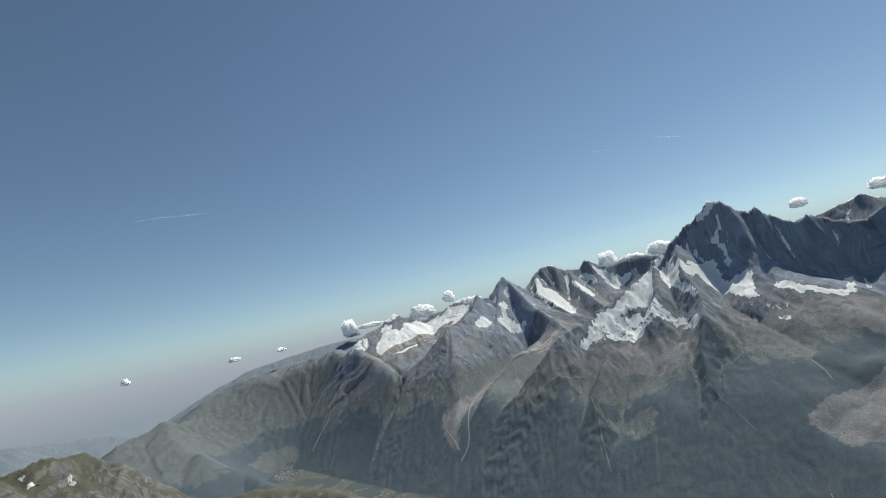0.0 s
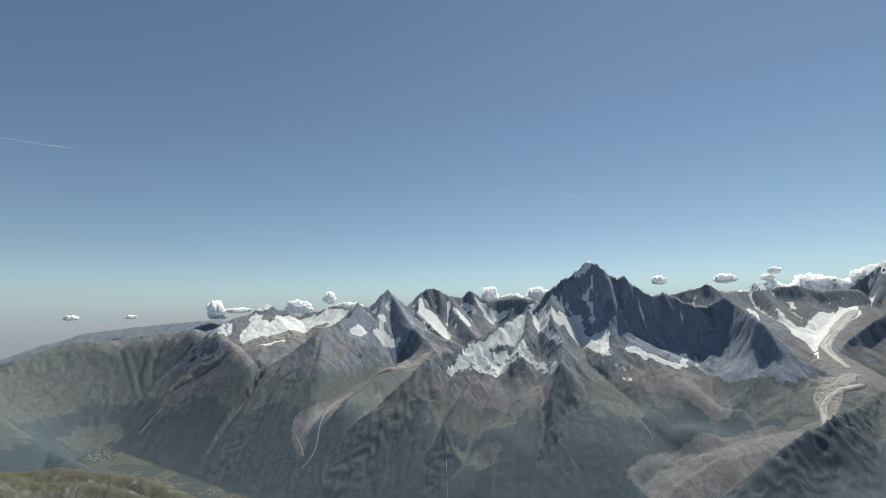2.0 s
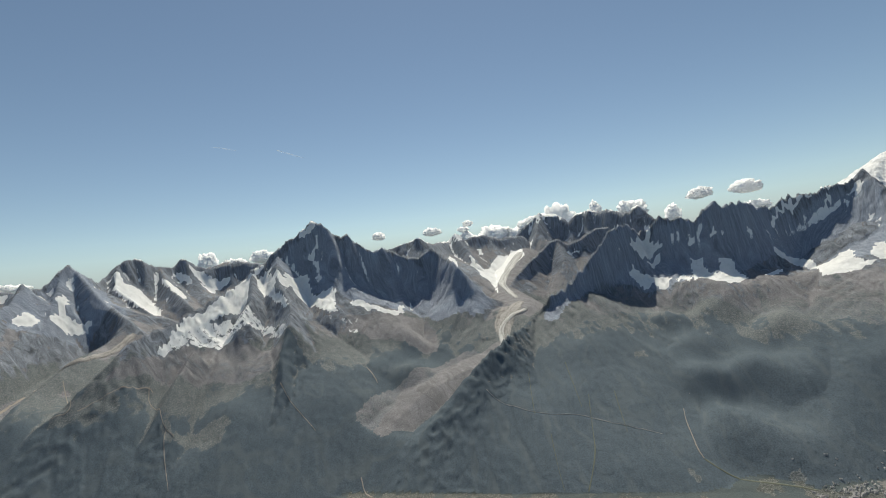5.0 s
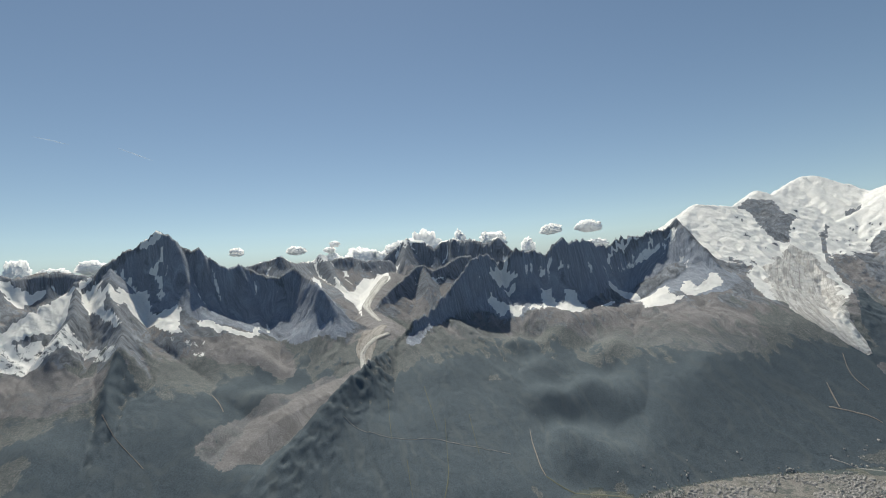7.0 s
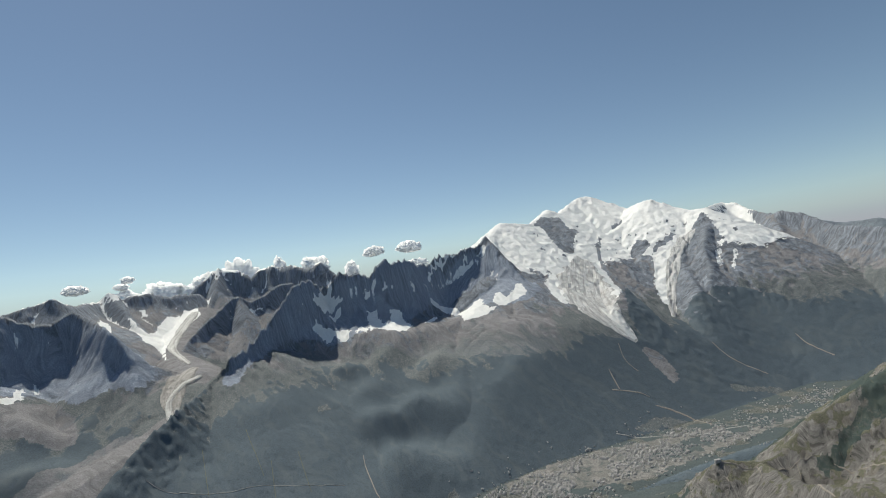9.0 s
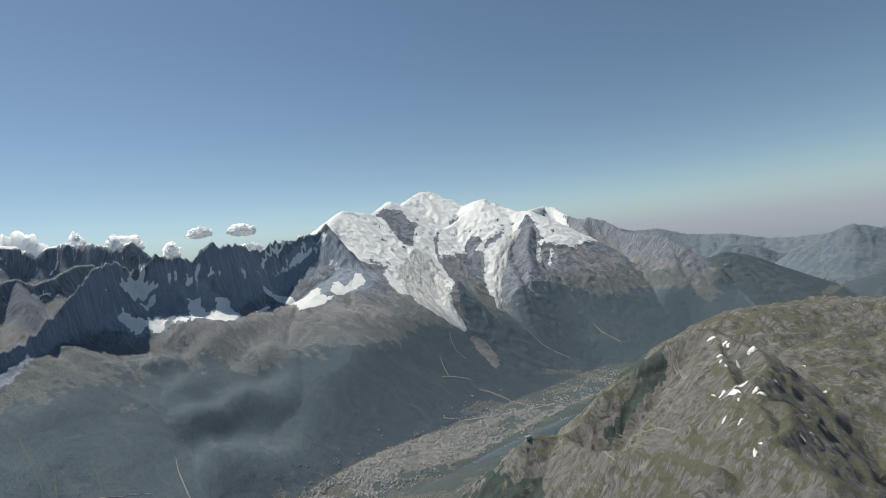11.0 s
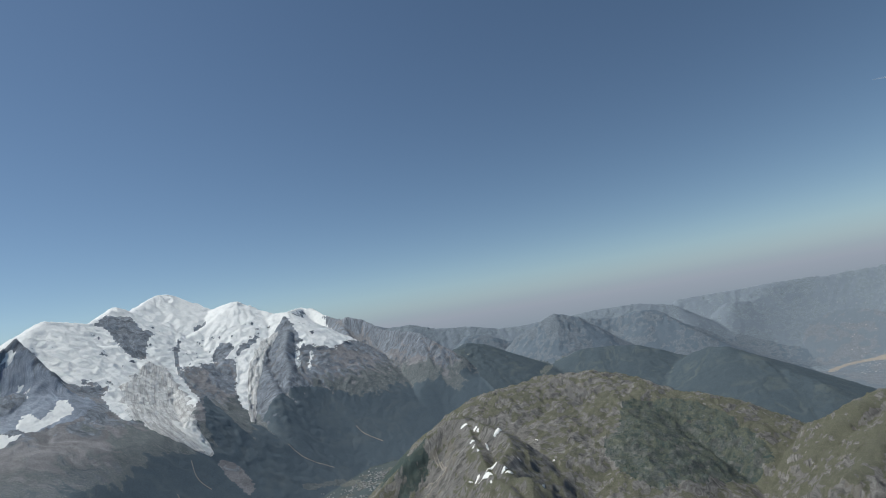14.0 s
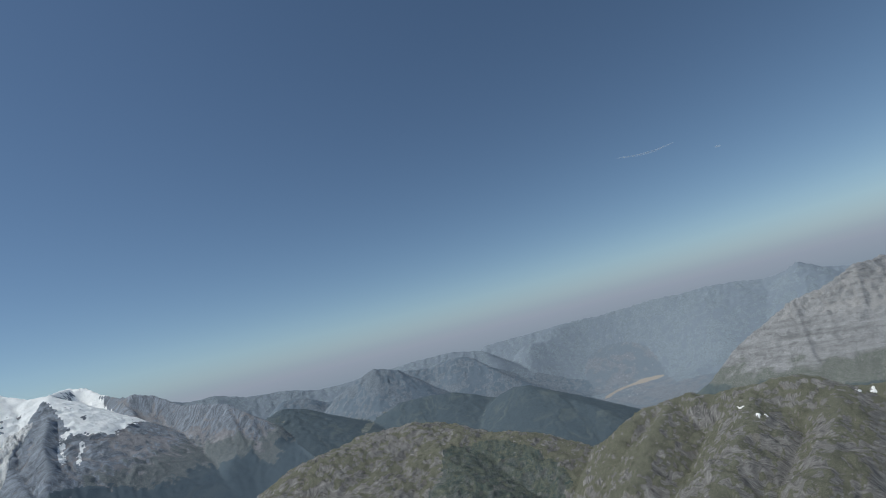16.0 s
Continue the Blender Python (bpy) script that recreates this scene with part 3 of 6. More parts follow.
# covers of the slopes: half-width in metres and the line that each one follows
WOOD_A = [
    (110, [(-170, -5830), (-950, -6540), (-2050, -7430), (-1120, -3260)]),
    (80, [(230, -4670), (-240, -5410)]),
]
WOOD = WOOD_A
MEADOW_A = [
    (60, [(5700, -950), (5660, -1030)]),
    (30, [(6020, -620), (5890, -650)]),
    (120, [(7860, 4380), (8060, 4160)]),
    (80, [(7520, 4050), (7820, 4080)]),
    (100, [(6260, -730), (6230, -1350)]),
    (70, [(3630, -5410), (3340, -5270)]),
    (30, [(2470, -4250), (2400, -4210)]),
    (70, [(1990, -5120), (1850, -4770)]),
    (80, [(6750, 250), (6680, -110)]),
    (70, [(2510, -5350), (2220, -5480)]),
    (60, [(280, -6930), (70, -7040)]),
    (50, [(-260, -6680), (-770, -6890)]),
    (50, [(-1210, -7790), (-1790, -8010)]),
]
MEADOW = MEADOW_A

# outlines of covers on the plan: how thickly they lie, and places east and north
SNOW_FIELD_A = [
    (1, [(9180, 2680), (9470, 2700), (9620, 2570), (9750, 2400), (9690, 2280), (9970, 2240), (10070, 2110), (10230, 1860), (10300, 1550), (10340, 1110), (10320, 880), (10170, 1030), (9890, 1160), (9770, 1420), (9650, 1600), (9330, 1890), (9140, 2040), (8900, 2360), (8690, 2620), (8990, 2590)]),
    (1, [(9770, 2690), (9880, 2590), (9870, 2470), (9560, 2430), (9490, 2610)]),
    (0.55, [(9230, 3080), (9490, 2930), (9500, 2910), (9140, 2810), (9110, 3180), (9180, 3240)]),
    (1, [(9170, 810), (9460, 600), (9370, 470), (9170, 610), (9140, 730)]),
    (1, [(9420, 410), (9600, 310), (9630, 80), (9670, -120), (9610, -140), (9380, 290)]),
]
SNOW_FIELD_B = [
    (0.9, [(9760, 320), (9940, 190), (9850, 140), (9690, 210), (9630, 100), (9540, 290), (9690, 270)]),
    (1, [(11470, -530), (11480, -650), (11240, -650), (11410, -820), (11370, -980), (11160, -1120), (10730, -1220), (10210, -930), (10480, -780), (10690, -630), (11050, -460), (11190, -350), (10980, -520)]),
    (0.9, [(11670, -1300), (11460, -1380), (11590, -1610), (11500, -1770), (10780, -1530), (11150, -1400)]),
    (0.9, [(11950, -1550), (12040, -1720), (11960, -1980), (11860, -1890), (11950, -1710)]),
    (1, [(12100, -1920), (12250, -2110), (12180, -2370), (12090, -2790), (12040, -2680), (11980, -2460), (11840, -2260), (12100, -2210), (12040, -2040)]),
]
SNOW_FIELD_C = [
    (1, [(8090, -2360), (8040, -2380), (7920, -2070), (7470, -1950), (7520, -1750), (7480, -1530), (7290, -1070), (7210, -860), (7400, -1050), (7570, -1380), (7720, -1670), (7900, -1970)]),
    (0.56, [(7190, -790), (7480, -1530), (7260, -1900), (6840, -2220), (6550, -2120), (7030, -1990), (6950, -1570), (7200, -1220), (7000, -670)]),
    (0.95, [(7970, -2220), (8010, -2400), (7530, -2380), (7460, -2310), (7210, -2360), (6940, -2340), (7220, -2270), (7560, -2210), (7710, -2160)]),
    (0.9, [(7810, -2380), (7660, -2560), (7610, -2630), (7380, -2420)]),
]
SNOW_FIELD_D = [
    (0.95, [(7750, -2550), (7780, -2690), (7940, -2890), (7850, -3010), (7770, -2960), (7500, -2930), (7530, -3080), (7520, -3290), (7110, -3070), (7010, -3090), (7100, -2930), (7390, -2840), (7480, -2660), (7600, -2600)]),
    (0.4, [(7040, -2900), (6950, -3110), (6870, -3390), (6490, -3260), (6660, -3110), (6880, -2990)]),
    (1, [(8180, -2990), (8170, -3270), (8120, -3340), (8130, -3200), (8140, -3050)]),
    (0.85, [(7980, -3040), (8010, -3200), (7950, -3160), (7840, -3210), (7860, -3150), (7950, -3110)]),
    (1, [(7280, -3400), (7220, -3570), (7080, -3640), (6950, -3860), (6930, -4150), (6820, -3940), (6950, -3610), (7180, -3390)]),
    (0.95, [(6880, -3980), (7230, -4300), (7070, -4260), (6900, -4120)]),
]
SNOW_FIELD_E = [
    (0.95, [(7020, -4300), (7280, -4510), (7070, -4430)]),
    (0.95, [(9540, -7660), (9360, -7680), (8990, -7470), (9020, -7770), (9270, -8120), (9450, -8490), (9530, -9270), (8840, -8910), (8670, -8610), (8500, -7990), (8120, -7400), (7800, -6930), (6980, -6270), (7680, -6770), (7960, -6880), (7990, -6710), (8670, -7200)]),
    (0.9, [(9940, -8320), (9850, -8360), (9650, -8260), (9770, -8190)]),
    (0.9, [(9640, -7100), (9510, -7310), (6690, -5060)]),
    (0.85, [(4730, -7130), (4750, -7350), (4740, -7620), (4650, -7620), (4640, -7550), (4530, -7620), (4470, -7560), (4600, -7500), (4610, -7310), (4670, -7170)]),
]
SNOW_FIELD_F = [
    (1, [(4680, -6900), (4630, -7060), (4560, -7010), (4320, -7310), (4210, -7300), (4160, -7100), (4230, -7030), (4380, -7070), (4340, -6910), (4480, -6850)]),
    (0.9, [(4590, -7300), (4530, -7520), (4450, -7510), (4510, -7380), (4550, -7270)]),
    (1, [(4100, -7690), (3940, -7770), (3820, -7630), (3650, -7570), (3710, -7790), (3540, -7890), (3470, -7710), (3290, -7660), (3300, -7520), (3450, -7210), (3760, -7250), (3740, -7080), (4010, -7510)]),
    (0.8, [(4060, -7110), (4080, -7370), (3910, -7290), (3770, -7090), (4010, -7210)]),
]
SNOW_FIELD_G = [
    (1, [(3230, -8400), (3100, -8430), (2940, -8550), (2560, -8290), (2420, -8560), (2320, -8590), (2200, -8230), (1930, -8160), (2110, -8000), (2310, -7880), (2450, -7860), (2650, -8230), (3000, -8390), (3110, -8290)]),
    (1, [(2060, -8270), (2060, -8700), (1850, -8450), (1780, -8560), (1750, -8790), (1680, -8940), (1500, -8590), (1710, -8370), (1910, -8190)]),
    (0.8, [(3080, -7680), (3090, -7820), (3010, -8110), (2970, -7990)]),
    (0.8, [(4180, -7770), (4060, -7880), (4080, -7820)]),
    (0.8, [(3890, -7940), (3770, -7980), (3790, -7920)]),
    (0.85, [(3280, -8600), (3180, -8960), (3010, -9160), (2580, -9610), (2750, -9420), (3020, -9130), (3170, -8870), (3230, -8590)]),
]
SNOW_FIELD_H = [
    (0.9, [(2510, -9630), (2410, -9740), (2350, -9600), (2460, -9550)]),
    (0.8, [(2690, -9440), (2740, -9270), (2760, -9170), (2790, -9300)]),
    (0.9, [(2150, -10190), (1960, -10000), (1790, -9680), (1860, -9350)]),
    (0.8, [(1320, -9290), (830, -11040), (390, -11510), (350, -10740), (150, -10100), (-30, -9530), (120, -8630), (610, -8590), (970, -8470), (1160, -8780)]),
    (0.9, [(-720, -11420), (-1210, -11800), (-1850, -12480), (-1670, -12190), (-1200, -11300), (-960, -10480), (-790, -9720), (-640, -9710), (-570, -10260)]),
    (0.8, [(-2060, -12310), (-2960, -14830), (-3170, -14310), (-3220, -13800), (-3230, -12120), (-3700, -12190), (-3040, -12010), (-2660, -11880), (-2570, -12190), (-2430, -12370)]),
]
SNOW_FIELD_I = [
    (0.6, [(-2200, -11340), (-2920, -11610), (-3250, -11660), (-2720, -11250), (-2450, -11160)]),
    (0.55, [(-1950, -11390), (-2080, -11390), (-1890, -10980), (-1850, -10580), (-1720, -10510), (-1780, -10950)]),
    (0.55, [(-2130, -11040), (-2210, -11070), (-1980, -10420), (-1920, -10480)]),
]
SNOW_FIELDS = SNOW_FIELD_A + SNOW_FIELD_B + SNOW_FIELD_C + SNOW_FIELD_D + SNOW_FIELD_E + SNOW_FIELD_F + SNOW_FIELD_G + SNOW_FIELD_H + SNOW_FIELD_I
ROCK_FIELD_A = [
    (1, [(8060, -2440), (8170, -2960), (8120, -3340), (7940, -3740), (7740, -4100), (7530, -4900), (6990, -4940), (6110, -5050), (6270, -4370), (6860, -4460), (6940, -4350), (6970, -4040), (7070, -3680), (7350, -3290), (7510, -3300), (7540, -2950), (7820, -2710), (7770, -2560)]),
    (1, [(7520, -4940), (7500, -5180), (6620, -5040), (6270, -5510), (5920, -4860), (6420, -4750)]),
]
ROCK_FIELD_B = [
    (1, [(5160, -5430), (5060, -6090), (4930, -6890), (4780, -7330), (4540, -7720), (3820, -8100), (3300, -8660), (2750, -9400), (2350, -9740), (1840, -9220), (1260, -8940), (1440, -8400), (1960, -8200), (2950, -8550), (3150, -8290), (3440, -7620), (3810, -7140), (4120, -7120), (4380, -6830), (4680, -6680), (4900, -6410), (4950, -5780), (4800, -5130)]),
    (1, [(9110, 970), (9690, 700), (10060, 360), (10290, 130), (10590, -260), (9920, -680), (9540, -180), (9110, 480), (9020, 770)]),
    (1, [(1750, -11870), (1570, -12450), (1200, -12620), (970, -12070), (700, -12110), (830, -11570), (820, -10730), (1050, -10820), (1270, -11240), (1560, -11900)]),
]
ROCK_FIELD_C = [
    (1, [(400, -11290), (320, -12190), (270, -12150), (320, -10940), (140, -10170), (380, -10520)]),
    (0.9, [(80, -12810), (-260, -13340), (-270, -12940), (0, -12750)]),
    (1, [(-260, -11620), (-490, -12010), (-740, -11780), (-570, -11430), (-350, -11380)]),
    (1, [(-690, -11430), (-830, -11730), (-1050, -11820), (-1240, -12020), (-1270, -11820), (-940, -11470)]),
    (1, [(-200, -11340), (-340, -11270), (-620, -10880), (-550, -10050), (-310, -10280), (-180, -10500)]),
    (1, [(-1950, -12530), (-1690, -12160), (-1390, -11650), (-1170, -11280), (-940, -10460), (-830, -9520), (-1030, -8830), (-1350, -8480), (-1790, -8550), (-2220, -9610), (-1820, -10180), (-1520, -10540), (-2080, -11080), (-2010, -11800)]),
]
ROCK_FIELDS = ROCK_FIELD_A + ROCK_FIELD_B + ROCK_FIELD_C
SCREE_FIELD_A = [
    (0.9, [(-1090, -2960), (-1200, -3020), (-1340, -3150), (-1360, -3060), (-1180, -2770), (-1140, -2810), (-1090, -2900)]),
    (0.55, [(1480, -4980), (1130, -5410), (920, -5630), (470, -6000), (210, -6120), (-360, -6420), (-1170, -6840), (-1810, -7220), (-1710, -6880), (-1050, -6300), (-530, -5790), (50, -5180), (710, -5000)]),
    (0.45, [(4810, -6200), (4520, -6740), (4070, -7000), (3230, -7330), (2880, -7970), (2250, -7760), (1920, -7940), (1340, -8260), (970, -7600), (830, -7350), (1440, -6880), (2250, -6980), (3070, -6870), (3950, -6740), (4290, -6050), (4550, -5620)]),
    (0.75, [(7010, -3090), (6920, -3590), (6840, -4080), (6810, -4420), (6250, -4270), (5830, -4030), (6030, -3730), (6350, -3490), (6500, -3230)]),
]
SCREE_FIELD_B = [
    (0.65, [(7000, -670), (7200, -1210), (6560, -2080), (6290, -1920), (6190, -1800), (6310, -1400), (6520, -1160), (6450, -860), (6800, -690), (6760, -310), (6880, -90)]),
    (0.55, [(5200, -2340), (5490, -2900), (5450, -3410), (5620, -4140), (5390, -4410), (5170, -3860), (5140, -3520), (4990, -3100), (5060, -2710), (4950, -2410)]),
    (0.9, [(8700, 2710), (8880, 2350), (8610, 2080), (8320, 2620), (8390, 3150), (8480, 3510), (8350, 3660), (8750, 3380), (8820, 3060)]),
    (0.6, [(7050, 1390), (7280, 1370), (7370, 1080), (8080, 680), (7610, 540), (7420, 860), (7080, 1070), (6650, 1110), (6580, 1150)]),
]
SCREE_FIELD_C = [
    (0.8, [(-120, -7900), (-290, -7970), (-440, -7870), (-560, -7620), (-450, -7410), (-330, -7570), (-190, -7730)]),
]
SCREE_FIELDS = SCREE_FIELD_A + SCREE_FIELD_B + SCREE_FIELD_C
FOREST_FIELD_A = [
    (0.8, [(-860, -9300), (-1220, -9320), (-1480, -8990), (-1940, -8810), (-2400, -8740), (-2760, -9600), (-2360, -9980), (-1790, -10060), (-1270, -9850)]),
    (0.6, [(-740, -2990), (-990, -3150), (-1220, -3200), (-1230, -3150), (-990, -3050), (-780, -2940)]),
    (0.53, [(-2710, -2940), (-2960, -2830), (-3050, -2570), (-3000, -2270), (-2890, -2050), (-2730, -2050), (-1940, -2020), (-1920, -2230), (-2070, -2550), (-2330, -2690)]),
    (1, [(4440, -3200), (4560, -4380), (4480, -5070), (3790, -5240), (3010, -5850), (2030, -6100), (1090, -6760), (420, -7410), (-200, -7310), (-350, -7170), (770, -5790), (1750, -4820)]),
]
FOREST_FIELD_B = [
    (1, [(-60, -10150), (-260, -9400), (-460, -8660), (-760, -8420), (-1120, -8330), (-1330, -7970), (-790, -7640), (-640, -7950), (-420, -8180), (-170, -8150), (-20, -8480)]),
    (1, [(6630, -2150), (6290, -2200), (5930, -2400), (5420, -2430), (5050, -2230), (5240, -1140), (5590, -1100), (5770, -1660), (6220, -1920)]),
]
FOREST_FIELDS = FOREST_FIELD_A + FOREST_FIELD_B
MEADOW_FIELD_A = [
    (0.8, [(-6430, -9150), (-7200, -9860), (-7690, -10180), (-6860, -9320)]),
    (0.7, [(140, -6430), (-120, -6720), (-360, -6840), (-400, -6770), (-30, -6450)]),
    (1, [(5910, -590), (5920, -700), (5900, -900), (5970, -1030), (5870, -1180), (5750, -1210), (5670, -1050), (5560, -910), (5750, -840), (5810, -680)]),
    (1, [(7610, 4640), (8000, 4460), (8130, 4220), (8030, 4120), (7720, 4280), (7640, 4460)]),
]
MEADOW_FIELDS = MEADOW_FIELD_A

# lines on the land: east, north, half-width in metres
GLACIERS_A = [
    ('torn icefall', [(640, -10740, 383), (640, -9360, 459), (480, -8670, 424), (320, -8320, 333), (110, -8130, 198), (-90, -7950, 79)]),
    ('torn icefall', [(-1630, -11990, 122), (-1260, -11560, 130), (-970, -10780, 121), (-830, -10120, 79), (-730, -9220, 41)]),
    ('long grey', [(5310, -4770, 129), (5580, -5000, 152), (5910, -5480, 145), (6080, -5920, 115)]),
    ('narrow upper', [(6350, -6070, 40), (7330, -6740, 56), (7790, -7060, 71), (8400, -7870, 104), (9010, -8890, 143)]),
    ('narrow grey', [(8160, 550, 28), (8200, 170, 37), (8600, -270, 48), (9080, -630, 51)]),
    ('broad white', [(8570, 3600, 84), (8700, 3270, 105), (8670, 2770, 103), (9050, 2350, 95), (9460, 1890, 98), (9970, 1270, 113)]),
]
GLACIERS = GLACIERS_A
TOES_A = [
    ('', [(380, -8650, 87), (240, -8430, 112), (80, -8130, 108), (-80, -7980, 71)]),
]
TOES = TOES_A
ICE_A = [
    ('', [(4670, -4240, 36), (5380, -4770, 49), (5550, -4950, 50), (5640, -5230, 52), (5720, -5650, 54)]),
]
ICE = ICE_A
TRACKS_A = [
    ('pale mountain stream bed', [(7980, 620, 27), (7540, 930, 26), (7060, 980, 16), (6780, 970, 15), (6550, 980, 15), (6430, 1110, 15)]),
    ('pale gully of bare stones', [(7000, 1300, 16), (6770, 1190, 23), (6580, 1110, 15)]),
    ('dusty switchback ski road', [(6700, -570, 8), (6510, -530, 7), (6350, -620, 7), (6020, -600, 7), (5860, -680, 7)]),
    ('dusty zigzag service road', [(6770, 320, 15), (6720, 160, 8), (6920, 150, 8), (7870, 240, 9)]),
    ('dusty road across ski slopes', [(6680, 100, 8), (6650, -250, 7), (6700, -570, 15), (6630, -600, 7)]),
    ('bare stony avalanche gully', [(5910, -2910, 15), (5710, -2910, 14), (5610, -2890, 7)]),
    ('bare stony avalanche gully', [(5910, -1800, 7), (5700, -1810, 7), (5260, -1930, 6)]),
]
TRACKS_B = [
    ('river bed of grey gravel', [(4620, -2100, 11), (4470, -2050, 11), (4340, -2070, 11)]),
    ('bare bed of a torrent', [(2910, -4980, 6), (2800, -4810, 12), (2650, -4640, 12), (2550, -4520, 12), (2460, -4460, 11)]),
    ('strip of mown ski slope', [(2460, -4460, 17), (2290, -4460, 17), (2100, -4530, 17), (1860, -4670, 17), (1690, -4730, 17)]),
    ('avalanche strip in the wood', [(4330, -4210, 7), (4050, -3950, 6), (3830, -3750, 6)]),
    ('avalanche strip in the wood', [(3570, -3690, 6), (3320, -3470, 5), (3120, -3320, 5)]),
    ('avalanche strip in the wood', [(3640, -4400, 6), (3320, -4020, 6), (3140, -3810, 11), (2980, -3460, 10)]),
    ('avalanche strip in the wood', [(3490, -4650, 7), (3080, -4240, 6)]),
]
TRACKS_C = [
    ('avalanche strip in the wood', [(4170, -4680, 7), (3580, -4200, 6)]),
    ('railway line cut through woods', [(4320, -3540, 6), (4060, -3660, 6), (3870, -3750, 6), (3570, -4100, 6), (3220, -4260, 6), (2860, -4480, 6)]),
    ('pale bed of a torrent', [(170, -7780, 9), (120, -7510, 8), (-40, -7410, 8)]),
    ('pale bed of a torrent', [(330, -7250, 8), (280, -7110, 16), (220, -6980, 16)]),
    ('pale gravel river bed', [(-1160, -8610, 10), (-1310, -8410, 19), (-1500, -8350, 19), (-1770, -8320, 19)]),
    ('pale gravel stream bed', [(-2410, -9220, 11), (-2500, -9040, 21), (-2760, -8860, 21)]),
    ('pale motorway across the valley', [(320, -6280, 14), (-220, -6380, 14), (-710, -6520, 15), (-1150, -6710, 15)]),
]
TRACKS_D = [
    ('broad bare cut along the road', [(-170, -6930, 15), (-360, -6950, 23), (-590, -6910, 23), (-790, -6710, 15)]),
    ('pale road in the trees', [(320, -6930, 15), (0, -7060, 16), (-120, -7040, 8)]),
    ('dusty footpath along the ridge', [(-330, -2980, 3), (-500, -2970, 3), (-640, -3000, 3), (-750, -3020, 3)]),
    ('dusty footpath along the ridge', [(-340, -2920, 3), (-350, -2900, 3), (-320, -2850, 3)]),
    ('dusty footpath along the ridge', [(-490, -2970, 3), (-490, -2850, 3), (-420, -2810, 3)]),
    ('dusty footpath along the ridge', [(-670, -3000, 3), (-630, -2560, 3), (-650, -2440, 3)]),
    ('worn footpath on the summit slope', [(-1280, -3170, 4), (-1250, -3020, 4), (-1240, -2910, 3), (-1170, -2910, 3), (-1100, -2970, 3)]),
]
TRACKS_E = [
    ('worn footpath over the hillside', [(-1260, -3170, 4), (-1240, -3000, 7), (-1230, -2900, 7), (-1130, -3080, 7)]),
    ('worn footpath over the hillside', [(-820, -2980, 3), (-970, -2830, 3), (-1000, -2530, 3)]),
    ('pale bed of a stream', [(8000, 3710, 20), (8170, 3650, 20), (8320, 3550, 20), (8430, 3490, 21)]),
    ('bare gully in the wood', [(5400, -540, 6), (5820, -570, 7), (5970, -620, 7)]),
    ('pinkish gravel field on the plain', [(-12990, -7050, 66), (-14450, -7100, 145), (-14840, -6620, 146), (-15110, -6110, 73)]),
    ('pinkish gravel field on the plain', [(-3620, -1600, 9), (-12310, -4440, 44), (-9220, -3030, 22)]),
]
TRACKS = TRACKS_A + TRACKS_B + TRACKS_C + TRACKS_D + TRACKS_E
PATCHES = [(-1470, -3080, 22), (-1470, -2970, 18), (-1470, -2930, 14), (-1510, -2760, 21), (-1370, -2830, 14), (-1330, -2690, 16), (-1340, -2770, 10), (-1420, -2750, 10), (-1250, -2430, 21), (-1200, -2420, 26), (-1200, -2500, 21), (-1240, -2250, 25), (-1250, -2310, 14), (-1410, -2420, 9), (-1170, -2530, 9), (-1180, -2330, 8), (-1100, -2180, 13), (-1080, -2270, 14), (-1300, -2080, 8), (-1250, -1980, 8), (-990, -1900, 12), (-1030, -1930, 7)] + [(-1190, -1940, 7), (-1740, -2590, 10), (-1860, -2900, 8), (-3370, -1110, 20), (-3210, -980, 22), (-3240, -950, 11), (-3720, -560, 17), (-3790, -500, 22), (1790, 1580, 11), (1860, 1550, 14), (1680, 1590, 10), (1690, 1560, 18), (1710, 1540, 13), (1940, 1430, 14), (2000, 1420, 11), (1820, 1460, 11), (1860, 1490, 8), (1790, 1530, 8), (1770, 1790, 11), (1760, 1770, 11), (1670, 1850, 11), (1680, 1900, 9)]
STATION = (-322, -2983)

CLOUDS = [(14760, -8120, 4240, 250, 190), (13810, -9660, 4210, 350, 220), (13190, -10490, 4170, 230, 150), (13100, -10610, 3780, 530, 370), (12560, -11250, 3700, 720, 690), (12070, -11770, 3660, 660, 490), (11670, -12180, 4030, 570, 390), (11000, -12780, 3950, 800, 830), (10110, -13510, 4250, 270, 440), (9220, -14130, 4080, 570, 520), (8220, -14740, 3850, 270, 410), (7560, -15090, 4370, 450, 280), (6430, -15610, 4360, 490, 300), (6280, -15670, 3800, 420, 230)] + [(14410, 8630, 3420, 200, 110), (15060, 7430, 3430, 180, 90), (15900, 5400, 3580, 300, 410), (16100, 4770, 3580, 570, 120), (16520, 3040, 3620, 570, 320), (16670, 2110, 3930, 230, 290), (16740, 1470, 3700, 490, 150), (16510, -3140, 3840, 340, 490), (16340, -3910, 3790, 490, 260), (16130, -4710, 3930, 490, 300), (12770, 10910, 3430, 150, 130), (15930, 5320, 3390, 280, 90), (13050, -10590, 4360, 220, 150)]
TRAILS = [[(12150, 9610, 7630), (12500, 9160, 7710), (12860, 8650, 7710), (13240, 8040, 7730)], [(15160, -3250, 7180), (15090, -3540, 7140), (15000, -3940, 7060)], [(14700, -4940, 7060), (14570, -5300, 6920), (14420, -5710, 6760)], [(-14590, -5350, 7110), (-14780, -4770, 6980), (-14920, -4320, 6950), (-15040, -3830, 6990)], [(-15240, -2930, 6470), (-15260, -2800, 6440)]]


